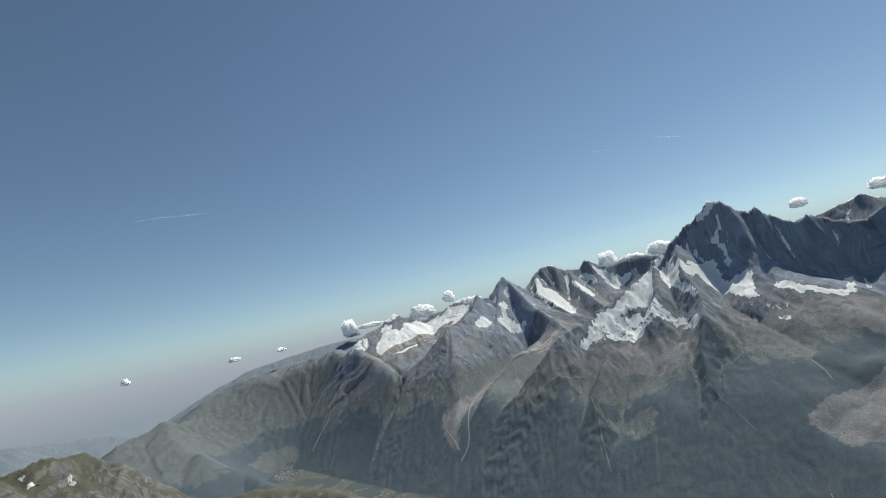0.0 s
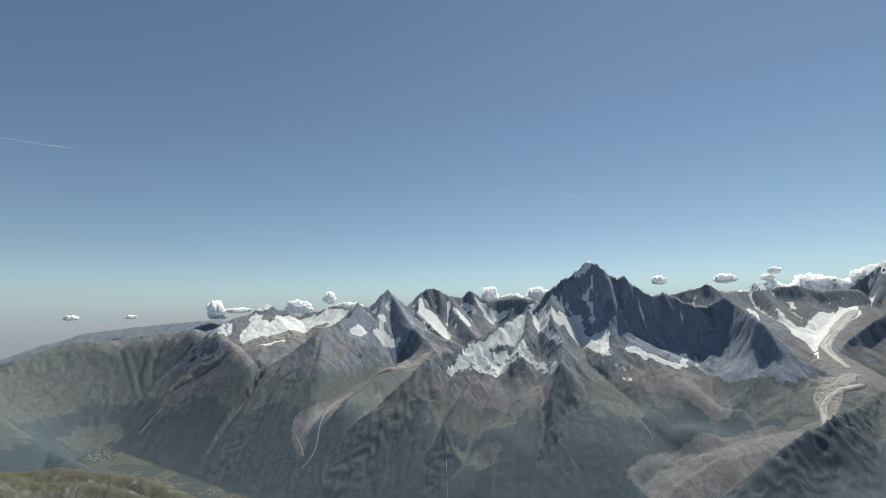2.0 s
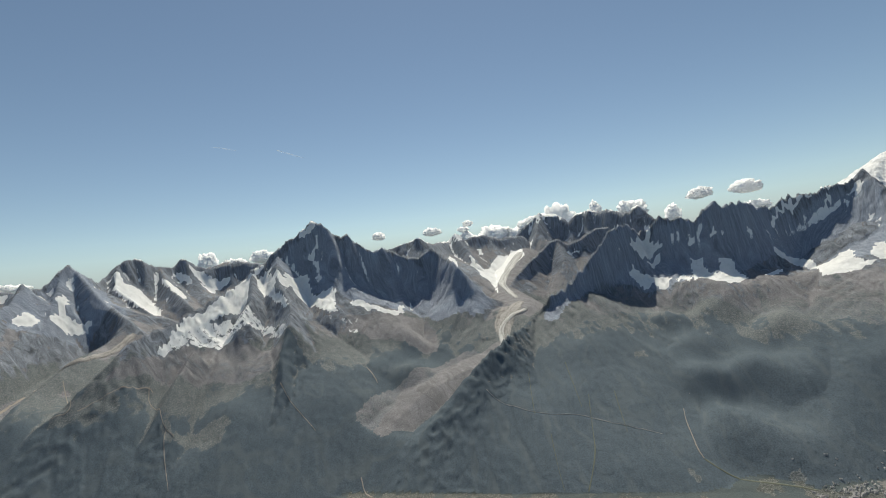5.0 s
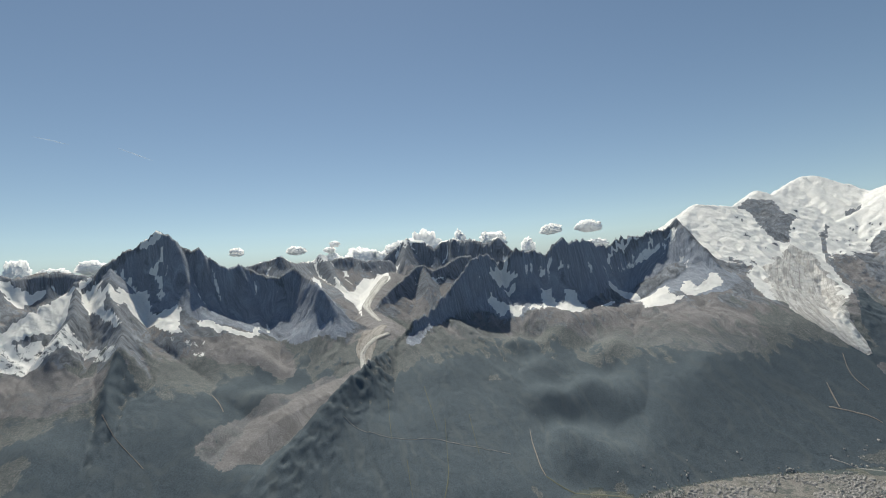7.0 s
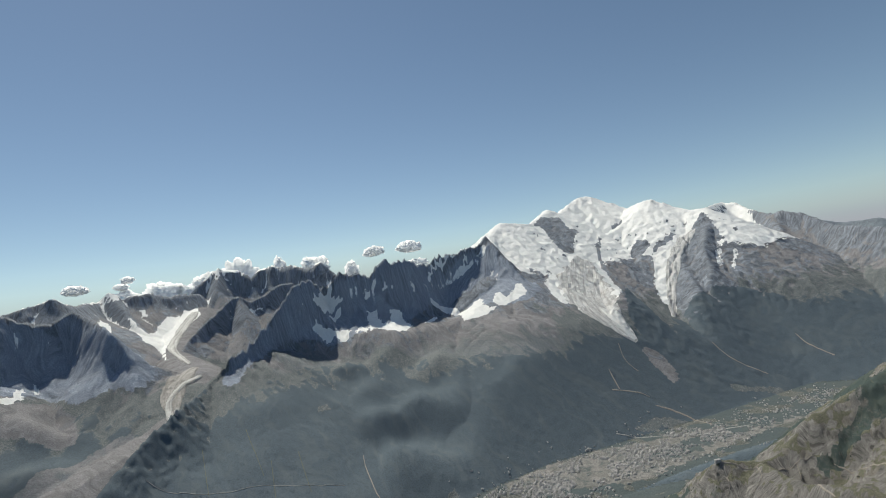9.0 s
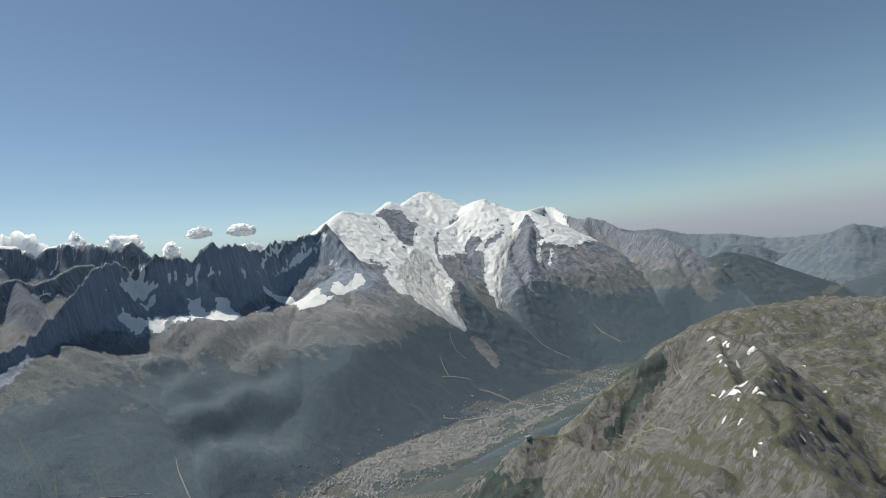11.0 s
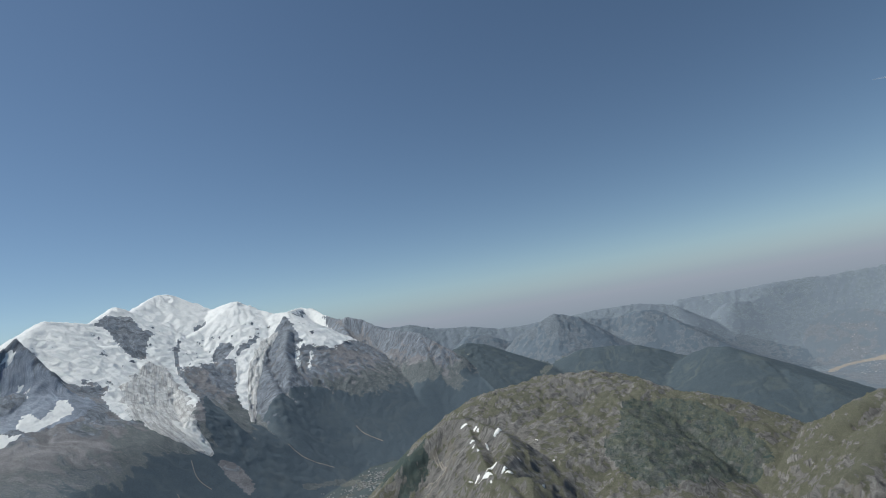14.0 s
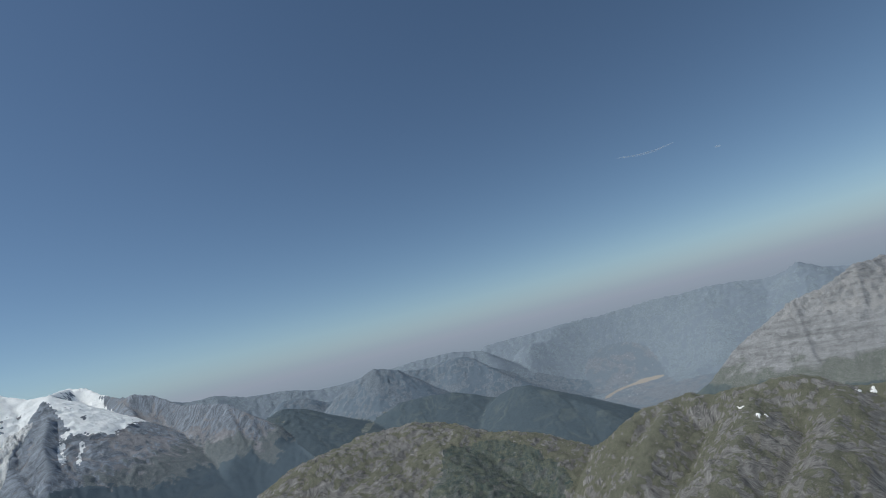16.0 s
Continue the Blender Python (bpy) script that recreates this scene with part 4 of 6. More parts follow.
def lattice(ix, iy, seed):
    h = (ix * 374761393 + iy * 668265263 + seed * 1274126177) & 0xFFFFFFFF
    h = ((h ^ (h >> 13)) * 1103515245 + 12345) & 0xFFFFFFFF
    h = ((h ^ (h >> 16)) * 2246822519) & 0xFFFFFFFF
    return ((h ^ (h >> 15)) & 0xFFFFFF) / float(0xFFFFFF)


def vnoise(x, y, seed=0):
    """Smooth noise from 0 to 1 on a unit lattice."""
    fx, fy = np.floor(x), np.floor(y)
    ix, iy = fx.astype(np.int64), fy.astype(np.int64)
    tx, ty = x - fx, y - fy
    tx, ty = tx * tx * (3 - 2 * tx), ty * ty * (3 - 2 * ty)
    a = lattice(ix, iy, seed) * (1 - tx) + lattice(ix + 1, iy, seed) * tx
    b = lattice(ix, iy + 1, seed) * (1 - tx) + lattice(ix + 1, iy + 1, seed) * tx
    return a * (1 - ty) + b * ty


def fbm(x, y, octaves=4, seed=0):
    """Layered noise about 0, within -1 and 1."""
    total, amp, norm = 0.0, 1.0, 0.0
    for o in range(octaves):
        k = 2.03 ** o
        total = total + amp * (2 * vnoise(x * k + 17.3 * o, y * k - 9.1 * o, seed + o) - 1)
        norm += amp
        amp *= 0.5
    return total / norm


def ridged(x, y, octaves=3, seed=0):
    """Sharp-crested noise from 0 (troughs) to 1 (crests)."""
    total, amp, norm = 0.0, 1.0, 0.0
    for o in range(octaves):
        k = 2.1 ** o
        total = total + amp * (1 - np.abs(2 * vnoise(x * k + 5.7 * o, y * k + 3.3 * o, seed + o) - 1))
        norm += amp
        amp *= 0.55
    return total / norm


def along(pts, x, y, reach):
    """Nearest stretch of a polyline: height-like third value, distance and way along it."""
    best_d = np.full(x.shape, 1e9)
    best_v, best_s = np.zeros(x.shape), np.zeros(x.shape)
    run = 0.0
    for (ax, ay, av), (bx, by, bv) in zip(pts[:-1], pts[1:]):
        dx, dy = bx - ax, by - ay
        length = math.hypot(dx, dy) + 1e-6
        near = np.where((x > min(ax, bx) - reach) & (x < max(ax, bx) + reach) & (y > min(ay, by) - reach) & (y < max(ay, by) + reach))[0]
        if len(near):
            px, py = x[near] - ax, y[near] - ay
            u = np.clip((px * dx + py * dy) / length ** 2, 0, 1)
            d = np.hypot(px - u * dx, py - u * dy)
            better = d < best_d[near]
            k = near[better]
            best_d[k], best_v[k], best_s[k] = d[better], (av + u * (bv - av))[better], (run + u * length)[better]
        run += length
    return best_v, best_d, best_s


def raw_relief(x, y):
    """Altitude in metres at places of the plan, the massif that owns each place, and the distance to its crest."""
    floor_v, floor_d, _ = along([p[:3] for p in VALLEY + PLAIN[1:]], x, y, 30000)
    z = floor_v + 0.02 * np.maximum(floor_d - 500, 0) + 14 * fbm(x / 500, y / 500, 4, 3)
    z = z - 0.12 * np.maximum(np.hypot(x, y) - 15500, 0) * (y > -30000)
    owner = np.zeros(x.shape, int)
    crest_d, crest_s = np.full(x.shape, 5000.0), x * 0.0
    second = z - 400
    broad = 0.84 + 0.32 * vnoise(x / 420, y / 420, 15)
    push = 24 * fbm(x / 1100, y / 1100, 5, 11)
    for n, (name, s0, dk, s1, w, jag, gully, crests) in enumerate(MASSIFS, 1):
        for m, pts in enumerate(crests):
            lead = s0 if m == 0 else min(1.25, 0.55 * s0 + 0.45 * s1)
            reach = (max(p[2] for p in pts) - 500) / s1
            near = np.where((x > min(p[0] for p in pts) - reach) & (x < max(p[0] for p in pts) + reach)
                            & (y > min(p[1] for p in pts) - reach) & (y < max(p[1] for p in pts) + reach))[0]
            if not len(near):
                continue
            tops = np.array([q[2] for q in pts], float)
            even = np.convolve(np.pad(tops, 4, "edge"), np.ones(9) / 9, "valid") if m == 0 and s0 > 1.3 else tops      # far below, single summits no longer tell
            run, best, runner_up = 0.0, np.full(len(near), -1e9), np.full(len(near), -1e9)
            best_d, best_s = np.zeros(len(near)), np.zeros(len(near))
            for (ax, ay, av), (bx, by, bv), ea, eb in zip(pts[:-1], pts[1:], even[:-1], even[1:]):
                dx, dy = bx - ax, by - ay
                length = math.hypot(dx, dy) + 1e-6
                px, py = x[near] - ax, y[near] - ay
                reach_w = dk * min(max(((av + bv) / 2 - 2450) / 800, 0.2), 1) * broad[near] if lead > 1.3 else dk * broad[near]
                u = np.clip((px * dx + py * dy) / length ** 2, 0, 1)
                d = np.hypot(px - u * dx, py - u * dy)
                e = np.abs(d + push[near] * np.clip(d / 700, 0, 1))
                tooth = np.zeros(len(near))
                if m < 2:
                    t = np.where(e < 380)[0]
                    tooth[t] = jag * (ridged((run + u[t] * length) / 105 + 31 * n, e[t] / 160, 3, 51) - 0.62) * np.exp(-e[t] / 130)
                top = ea + u * (eb - ea) + (av - ea + u * (bv - av - eb + ea)) * np.exp(-e / 750)
                h = top + tooth - s1 * (np.sqrt(e * e + w * w) - w) - (lead - s1) * e * (1 + (e / reach_w) ** 4) ** -0.25
                up = h > best
                runner_up = np.where(up, best, np.maximum(runner_up, h))
                best[up], best_d[up], best_s[up] = h[up], d[up], (run + u * length)[up]
                run += length
            blend = 4 + 55 * np.clip(best_d / 1400, 0, 1)      # flanks of one crest run together softly
            best = best + blend * np.log1p(np.exp(np.maximum(runner_up - best, -50 * blend) / blend))
            up = best > z[near]
            second[near] = np.where(up, z[near], np.maximum(second[near], best))
            k = near[up]
            z[k], owner[k], crest_d[k], crest_s[k] = best[up], n, best_d[up], best_s[up] + 7000 * m + 50000 * n
    lone = np.clip((z - second) / 140, 0.12, 1)      # ribs fade out where two flanks meet
    for line, wall, curl in ((VALLEY, 0.62, 0.0001), (PLAIN, 0.2, 0.0001), (TROUGH_CUT, 1.3, 0.00026), (GUTTER_CUT, 1.5, 0.00026), (GORGE_CUT, 1.8, 0.00026)):
        bed, d, _ = along([p[:3] for p in line], x, y, 6000)
        half, _, _ = along([(p[0], p[1], p[3]) for p in line], x, y, 6000)
        rise = np.maximum(d + 0.5 * push - half, 0)
        cap = bed + 0.03 * np.minimum(d, half) + np.where(np.isin(owner, NEAR_SIDE), max(wall, 0.5), wall) * rise + np.where(np.isin(owner, NEAR_SIDE), 0.00026, curl) * rise ** 2
        if line is PLAIN:      # hills rise again beyond the plain
            cap = cap + 0.6 * np.maximum(np.hypot(x, y) + 0.8 * push - 16200, 0)
        if line is VALLEY or line is PLAIN:
            owner[(d < half) & (cap < z + 60)] = 0
        z = -45 * np.logaddexp(-z / 45, -np.minimum(cap, 1e5) / 45)
    jags = np.array([0.0] + [q[5] for q in MASSIFS])[owner]
    amps = np.array([0.0] + [q[6] for q in MASSIFS])[owner]
    warp_s = crest_s + 200 * fbm(x / 700, y / 700, 4, 21) + 70 * fbm(x / 160, y / 160, 3, 23) - np.where(owner == 10, 0.42 * x + 0.68 * y, 0.0)
    rib = lone * (ridged(warp_s / 420, crest_d / 2600, 3, 31) - 0.6)
    fine = lone * (ridged(warp_s / 130, crest_d / 700, 3, 41) - 0.6)
    grow = np.clip(crest_d / 500, 0, 1)
    high = 0.35 + 0.65 * np.clip((z - 1900) / 500, 0, 1)      # wooded lower flanks are smoother
    thin = lone * (ridged(warp_s / 52, crest_d / 520, 3, 43) - 0.6)
    wide = np.array([300.0] + [q[2] for q in MASSIFS])[owner]
    face = np.where(np.isin(owner, DISTANT + [11]), 1.0, 0.32 + 0.68 * np.exp(-(crest_d / (1.7 * wide)) ** 2))      # walls are ribbed, the slopes under them smooth
    z = z + amps * (0.6 * (1.5 * high - 0.5) * rib * grow * np.clip(crest_d / 900, 0.3, 1) + face * (0.5 * fine + 0.2 * thin) * (0.3 + 0.7 * high) * np.clip(crest_d / 150, 0, 1))
    z = z + 0.75 * face * high * amps * (ridged(x / 190 + 0.5 * rib, y / 190, 5, 91) - 0.6) * np.clip(crest_d / 100, 0, 1)
    z = z + 0.4 * (owner != 11) * face * high * amps * (ridged(x / 66 + fine, y / 66, 3, 93) - 0.6) * np.clip(crest_d / 100, 0, 1)
    z = z + 0.6 * jags * (ridged(x / 110, y / 110, 3, 51) - 0.6) * np.exp(-crest_d / 350)
    craggy = np.isin(owner, CRAGGY) * np.clip(crest_d / 60, 0.25, 1)
    z = z + craggy * (58 * (ridged(x / 150, y / 150, 4, 101) - 0.6) + 26 * (ridged(x / 48, y / 48, 3, 111) - 0.5))
    z = z + 0.16 * high * amps * fbm(x / 60, y / 60, 3, 61)
    return z, owner, crest_d, rib, fine, warp_s, thin


CELL, WEST_END, SOUTH_END, COLS, ROWS_N = 40.0, -9600.0, -14500.0, 546, 624


def erode(rounds, power):
    """Running water cuts gullies and side valleys into the slopes: the change of altitude on a square net, and its hollows."""
    gx, gy = np.meshgrid(WEST_END + CELL * np.arange(COLS), SOUTH_END + CELL * np.arange(ROWS_N))
    first, own, crest, *_ = raw_relief(gx.ravel(), gy.ravel())
    z = first.copy()
    base = (own == 0) | (gx.ravel() <= WEST_END) | (gy.ravel() <= SOUTH_END) | (gx.ravel() >= gx.max()) | (gy.ravel() >= gy.max())
    starts = np.where(base)[0].tolist()
    total = COLS * ROWS_N
    shift = (1, COLS, -1, -COLS, COLS + 1, COLS - 1, -COLS - 1, 1 - COLS)
    dice = np.random.default_rng(5)
    for r in range(rounds):
        # climb from the valley floors: each place drains to the lowest one next to it
        level = np.maximum((z + dice.uniform(0, 8, total) - z.min()) / 2, 0).astype(int).tolist()
        drain, seen, order = [-1] * total, base.tolist(), []
        steps = [[] for _ in range(max(level) + 2)]      # places by level, two metres apart
        for k in starts:
            steps[level[k]].append(k)
        for h, step in enumerate(steps):
            for k in step:
                order.append(k)
                for q in shift:
                    n = k + q
                    if 0 <= n < total and not seen[n]:
                        seen[n], drain[n] = True, k
                        steps[level[n] if level[n] > h else h].append(n)
        water = [1.0] * total
        for k in reversed(order):
            if drain[k] >= 0:
                water[drain[k]] += water[k]
        pull = (power * np.minimum(np.array(water), 900) ** 0.5).tolist()
        new_z = z.tolist()
        for k in order:
            d = drain[k]
            if d >= 0 and new_z[k] > new_z[d]:
                new_z[k] = (new_z[k] + pull[k] * new_z[d]) / (1 + pull[k])
        z = np.array(new_z)
    keep = np.clip((crest - 40) / 260, 0, 1) * (0.1 + 0.9 * np.clip((first - 1900) / 600, 0, 1)) * np.array([0.0] + [WEAR.get(q[0], 1.0) for q in MASSIFS])[own]
    change = np.clip((z - first) * keep, -130, 0).reshape(ROWS_N, COLS)
    cut = first.reshape(ROWS_N, COLS) + change
    soft = cut.copy()
    for _ in range(3):
        soft[1:-1, 1:-1] = (soft[1:-1, 1:-1] + soft[:-2, 1:-1] + soft[2:, 1:-1] + soft[1:-1, :-2] + soft[1:-1, 2:]) / 5
    return change, soft - cut


WEAR = {"blanc": 0.8, "dome": 0.2, "plateau": 0.2, "trough": 0.15, "gutter": 0.15, "pormenaz": 0.35, "brevent": 0.6, "jorasses": 0.6, "west": 1.0}


def sampled(net, x, y):
    u = np.clip((x - WEST_END) / CELL, 0, COLS - 1.001)
    v = np.clip((y - SOUTH_END) / CELL, 0, ROWS_N - 1.001)
    i, j = u.astype(int), v.astype(int)
    a, b = u - i, v - j
    return (net[j, i] * (1 - a) + net[j, i + 1] * a) * (1 - b) + (net[j + 1, i] * (1 - a) + net[j + 1, i + 1] * a) * b


WORN, HOLLOW = erode(4, 0.026)


def relief(x, y):
    """Altitude with the worn gullies, the owner, the crest's distance, ribs, the way along the crest, and hollows."""
    z, own, crest_d, rib, fine, warp_s, thin = raw_relief(x, y)
    wx, wy = x + 16 * fbm(x / 90, y / 90, 3, 131), y + 16 * fbm(x / 90, y / 90, 3, 137)
    return z + sampled(WORN, wx, wy), own, crest_d, rib, fine, warp_s, thin, sampled(HOLLOW, wx, wy)


# ---- land ----
def sheet_mesh(name, co, quads, cover):
    """A mesh from a part of the land's grid."""
    used, index = np.unique(quads, return_inverse=True)
    me = bpy.data.meshes.new(name)
    me.vertices.add(len(used))
    me.vertices.foreach_set("co", (co[used]).astype(np.float32).ravel())
    me.loops.add(quads.size)
    me.loops.foreach_set("vertex_index", index.reshape(-1).astype(np.int32))
    me.polygons.add(len(quads))
    me.polygons.foreach_set("loop_start", np.arange(0, quads.size, 4, dtype=np.int32))
    me.polygons.foreach_set("use_smooth", np.ones(len(quads), bool))
    att = me.color_attributes.new("cover", "FLOAT_COLOR", "POINT")
    att.data.foreach_set("color", cover[used].astype(np.float32).ravel())
    att = me.attributes.new("flow", "FLOAT_VECTOR", "POINT")
    att.data.foreach_set("vector", flow[used].astype(np.float32).ravel())
    att = me.attributes.new("haze_lift", "FLOAT", "POINT")
    att.data.foreach_set("value", haze_lift[used].astype(np.float32))
    me.update(calc_edges=True)
    me.validate()
    return me


def smooth(a, lo, hi):
    t = np.clip((a - lo) / (hi - lo), 0, 1)
    return t * t * (3 - 2 * t)


# rings of the land's net, close near the flight and wide far off
BEARINGS = np.radians(np.concatenate([np.arange(34.0, 277.0, 0.17), np.arange(277.0, 394.0, 1.5)]))
RINGS = np.concatenate([np.geomspace(120, 1480, 55), np.arange(1500, 4700, 14.0), np.arange(4700, 12500, 26.0), np.arange(12530, 19400, 60.0)])
NA, NR = len(BEARINGS), len(RINGS)
px = (np.sin(BEARINGS)[:, None] * RINGS[None, :]).ravel()
py = (np.cos(BEARINGS)[:, None] * RINGS[None, :]).ravel() - 60
alt, owner, crest_d, rib, fine_rib, crest_s, thin_rib, hollow = relief(px, py)
flow = np.stack([crest_s / 100, crest_d / 100, alt / 100], 1)      # way along the crest, way down the slope
grid = alt.reshape(NA, NR)
dr = np.gradient(grid, RINGS, axis=1)
da = (np.roll(grid, -1, 0) - np.roll(grid, 1, 0)) / (np.maximum(RINGS, 1)[None, :] * 2 * radians(0.17))
da[int(243 / 0.17) - 1:] = 0
steep = np.hypot(dr, da).ravel()

def laid(strokes, ragged):
    """How far a cover lies on each place, from 0 to 1, with a ragged border."""
    share = np.zeros(px.shape)
    for width, line in strokes:
        _, d, _ = along([(a, b, 0.0) for a, b in line], px, py, 3.0 * width)
        share = np.maximum(share, 1 - smooth(d + width * ragged, 0.45 * width, 1.75 * width))
    return share


n1 = fbm(px / 700, py / 700, 5, 71)
n2 = fbm(px / 180, py / 180, 5, 81)
n3 = fbm(px / 70, py / 70, 4, 85)
n4 = fbm(px / 32, py / 32, 3, 87)
ragged = 0.55 * n2 + 0.8 * n3 + 0.6 * n4
fray_x, fray_y = px + 34 * n3 + 22 * n4, py + 34 * fbm(px / 70, py / 70, 4, 185) + 22 * fbm(px / 32, py / 32, 3, 187)


def fields(outlines):
    """How thickly a cover lies inside its outlines, which are rounded off and frayed."""
    share = np.zeros(px.shape)
    for thick, ring in outlines:
        a = np.array(ring, float)
        a = np.stack([0.8 * a + 0.2 * np.roll(a, -1, 0), 0.2 * a + 0.8 * np.roll(a, -1, 0)], 1).reshape(-1, 2)
        k = np.where((fray_x > a[:, 0].min()) & (fray_x < a[:, 0].max()) & (fray_y > a[:, 1].min()) & (fray_y < a[:, 1].max()))[0]
        x, y = fray_x[k], fray_y[k]
        inside = np.zeros(len(k), bool)
        for (x0, y0), (x1, y1) in zip(a, np.roll(a, -1, 0)):
            if y0 != y1:
                inside ^= ((y0 > y) != (y1 > y)) & (x < (x1 - x0) * (y - y0) / (y1 - y0) + x0)
        share[k[inside]] = np.maximum(share[k[inside]], thick)
    return share


MASSIF_NAMES = ["floor"] + [q[0] for q in MASSIFS]
number = {name: i for i, name in enumerate(MASSIF_NAMES)}


def owned(*names):
    return np.isin(owner, [number[q] for q in names])


lines = {"blanc": 3000, "bionnassay": 3800, "jorasses": 4000, "triolet": 3700, "argentiere": 3850, "tour": 3500, "verte": 4080}
snowline = np.array([lines.get(name, 9000) for name in MASSIF_NAMES])[owner]
gut = np.clip(hollow / 14, -1, 1)      # gullies and spurs
wall = fields(ROCK_FIELDS)
snow = smooth(alt + 160 * n1 + 120 * n2, snowline - 120, snowline + 160) * (1 - smooth(steep + 0.35 * n2, 1.1, 1.6))
islands = smooth(1.0 * rib + 0.5 * fine_rib + 0.5 * n2 + 0.3 * n3, 0.4, 0.5) * owned("blanc") * (1 - smooth(alt, 3500, 3900))
snow = snow * (1 - wall) * (1 - islands)
# thin snow in the gullies of the high walls
couloir = smooth(gut - 0.8 * fine_rib + 0.5 * n2 + 0.4 * n3, 0.7, 1.0) * smooth(alt + 150 * n1, 2750, 3150) * owned("verte", "needles", "argentiere", "chardonnet", "triolet", "jorasses", "tacul")
snow = np.maximum(np.maximum(snow, 0.62 * couloir), fields(SNOW_FIELDS))
bare = fields(SCREE_FIELDS)
green = np.maximum(laid(MEADOW, ragged), fields(MEADOW_FIELDS))
spine = 1.0 * rib + 0.6 * fine_rib + 0.35 * thin_rib - 0.35 * gut      # ribs carry trees, gullies carry stones
forest = 1 - smooth(alt + 130 * n1 + 90 * n2 + 50 * n3 - 420 * spine, 1860, 2160)
meadow = 1 - smooth(alt + 150 * n1 + 110 * n2 - 350 * spine, 2180 + 500 * owned("balme"), 2560 + 500 * owned("balme"))
steepness = smooth(steep + 0.25 * n2, 0.85, 1.25)
scree = 0.85 * (1 - steepness) * smooth(0.6 + 0.5 * n1 + 0.4 * n2 - 0.5 * spine, 0.2, 0.7) * smooth(alt, 1900, 2300)
scree, meadow = np.maximum(scree * (1 - wall), bare), meadow * (1 - wall)
streaks = smooth(-1.0 * fine_rib - 0.6 * thin_rib + 0.35 * n3 + 0.3 * gut, 0.2, 0.4) * owned("blanc", "bionnassay", "chardonnet", "tour") * smooth(alt + 100 * n1, 1750, 2100) * (1 - smooth(alt, 3300, 3600))
scree = np.maximum(scree, 0.85 * streaks)
meadow, forest = meadow * (1 - 0.8 * streaks), forest * (1 - 0.8 * streaks) * np.where(owned("tour", "chardonnet", "balme", "verte", "argentiere"), 0.72, 1.0)
near = owned("brevent", "dome", "pormenaz", "plateau", "flank")
m1, m2 = fbm(px / 75, py / 75, 5, 73), fbm(px / 24, py / 24, 4, 77)
turf = smooth(0.62 + 0.25 * owned("plateau") + 0.35 * n1 + 0.5 * m1 + 0.55 * m2 - 0.9 * np.maximum(steep - 0.55, 0), 0.2, 0.75)
wood = (1 - smooth(alt + 160 * n1 + 120 * m1, 1820, 2120)) * smooth(n1 + m1 + 0.35, 0.1, 0.5)
forest = np.where(near, wood, forest)
meadow = np.where(near, turf, meadow)
scree = np.where(near, smooth(m1 + 0.8 * m2, 0.05, 0.55), scree)
valley = owner == 0
forest = np.where(valley, smooth(0.7 * n1 + n2, -0.25, 0.2), forest)
meadow = np.where(valley, 1.0, meadow)
far = owned("west", "swiss", "prarion", "rim")
forest = np.where(far, smooth(0.5 + 0.5 * n1 + 0.5 * n2 + 0.8 * n3, 0.1, 0.9), forest)
forest = np.where(owner == number["prarion"], np.maximum(forest, 0.9), forest)
meadow = np.where(far, 1.0, meadow)
scree = np.where(far, 0, scree)
chalk = owner == number["fiz"]
forest = np.where(chalk, 1 - smooth(alt + 160 * n1 + 120 * n2, 1300, 1560), forest)
meadow = np.where(chalk, 0.9 * (1 - smooth(alt + 160 * n1 + 200 * n2, 1500, 1850)), meadow)
forest = np.maximum(forest * (1 - bare) * (1 - green), np.maximum(laid(WOOD, ragged), fields(FOREST_FIELDS)))
meadow = np.maximum(meadow * (1 - bare), green)
forest = forest * (1 - 0.7 * smooth(0.8 * gut - 0.6 * fine_rib - 0.5 * thin_rib + 0.25 * n3, 0.55, 0.8) * smooth(alt, 1250, 1500) * ~near)
glacial = owned("trough", "gutter")
forest[glacial], meadow[glacial], scree[glacial] = 0, 0, 1
cover = np.stack([snow, forest, meadow, scree], 1)
haze_lift = wall * (0.8 + 0.4 * n2) * ~owned("blanc", "bionnassay")      # haze over the shaded high walls, put into the rock colour

co = np.stack([px * U, py * U, (alt - DATUM) * U], 1)
i, j = np.meshgrid(np.arange(NA), np.arange(NR - 1), indexing="ij")
nxt = (i + 1) % NA
quads = np.stack([i * NR + j, nxt * NR + j, nxt * NR + j + 1, i * NR + j + 1], -1).reshape(-1, 4)
face_owner = owner[quads[:, 0]]
white = (cover[quads, 0].min(1) > 0.62) & ~near[quads[:, 0]]
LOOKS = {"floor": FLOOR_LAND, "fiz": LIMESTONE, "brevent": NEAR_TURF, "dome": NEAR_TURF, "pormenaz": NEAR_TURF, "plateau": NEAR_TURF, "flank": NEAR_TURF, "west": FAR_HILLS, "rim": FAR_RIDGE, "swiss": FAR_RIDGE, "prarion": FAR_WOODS}
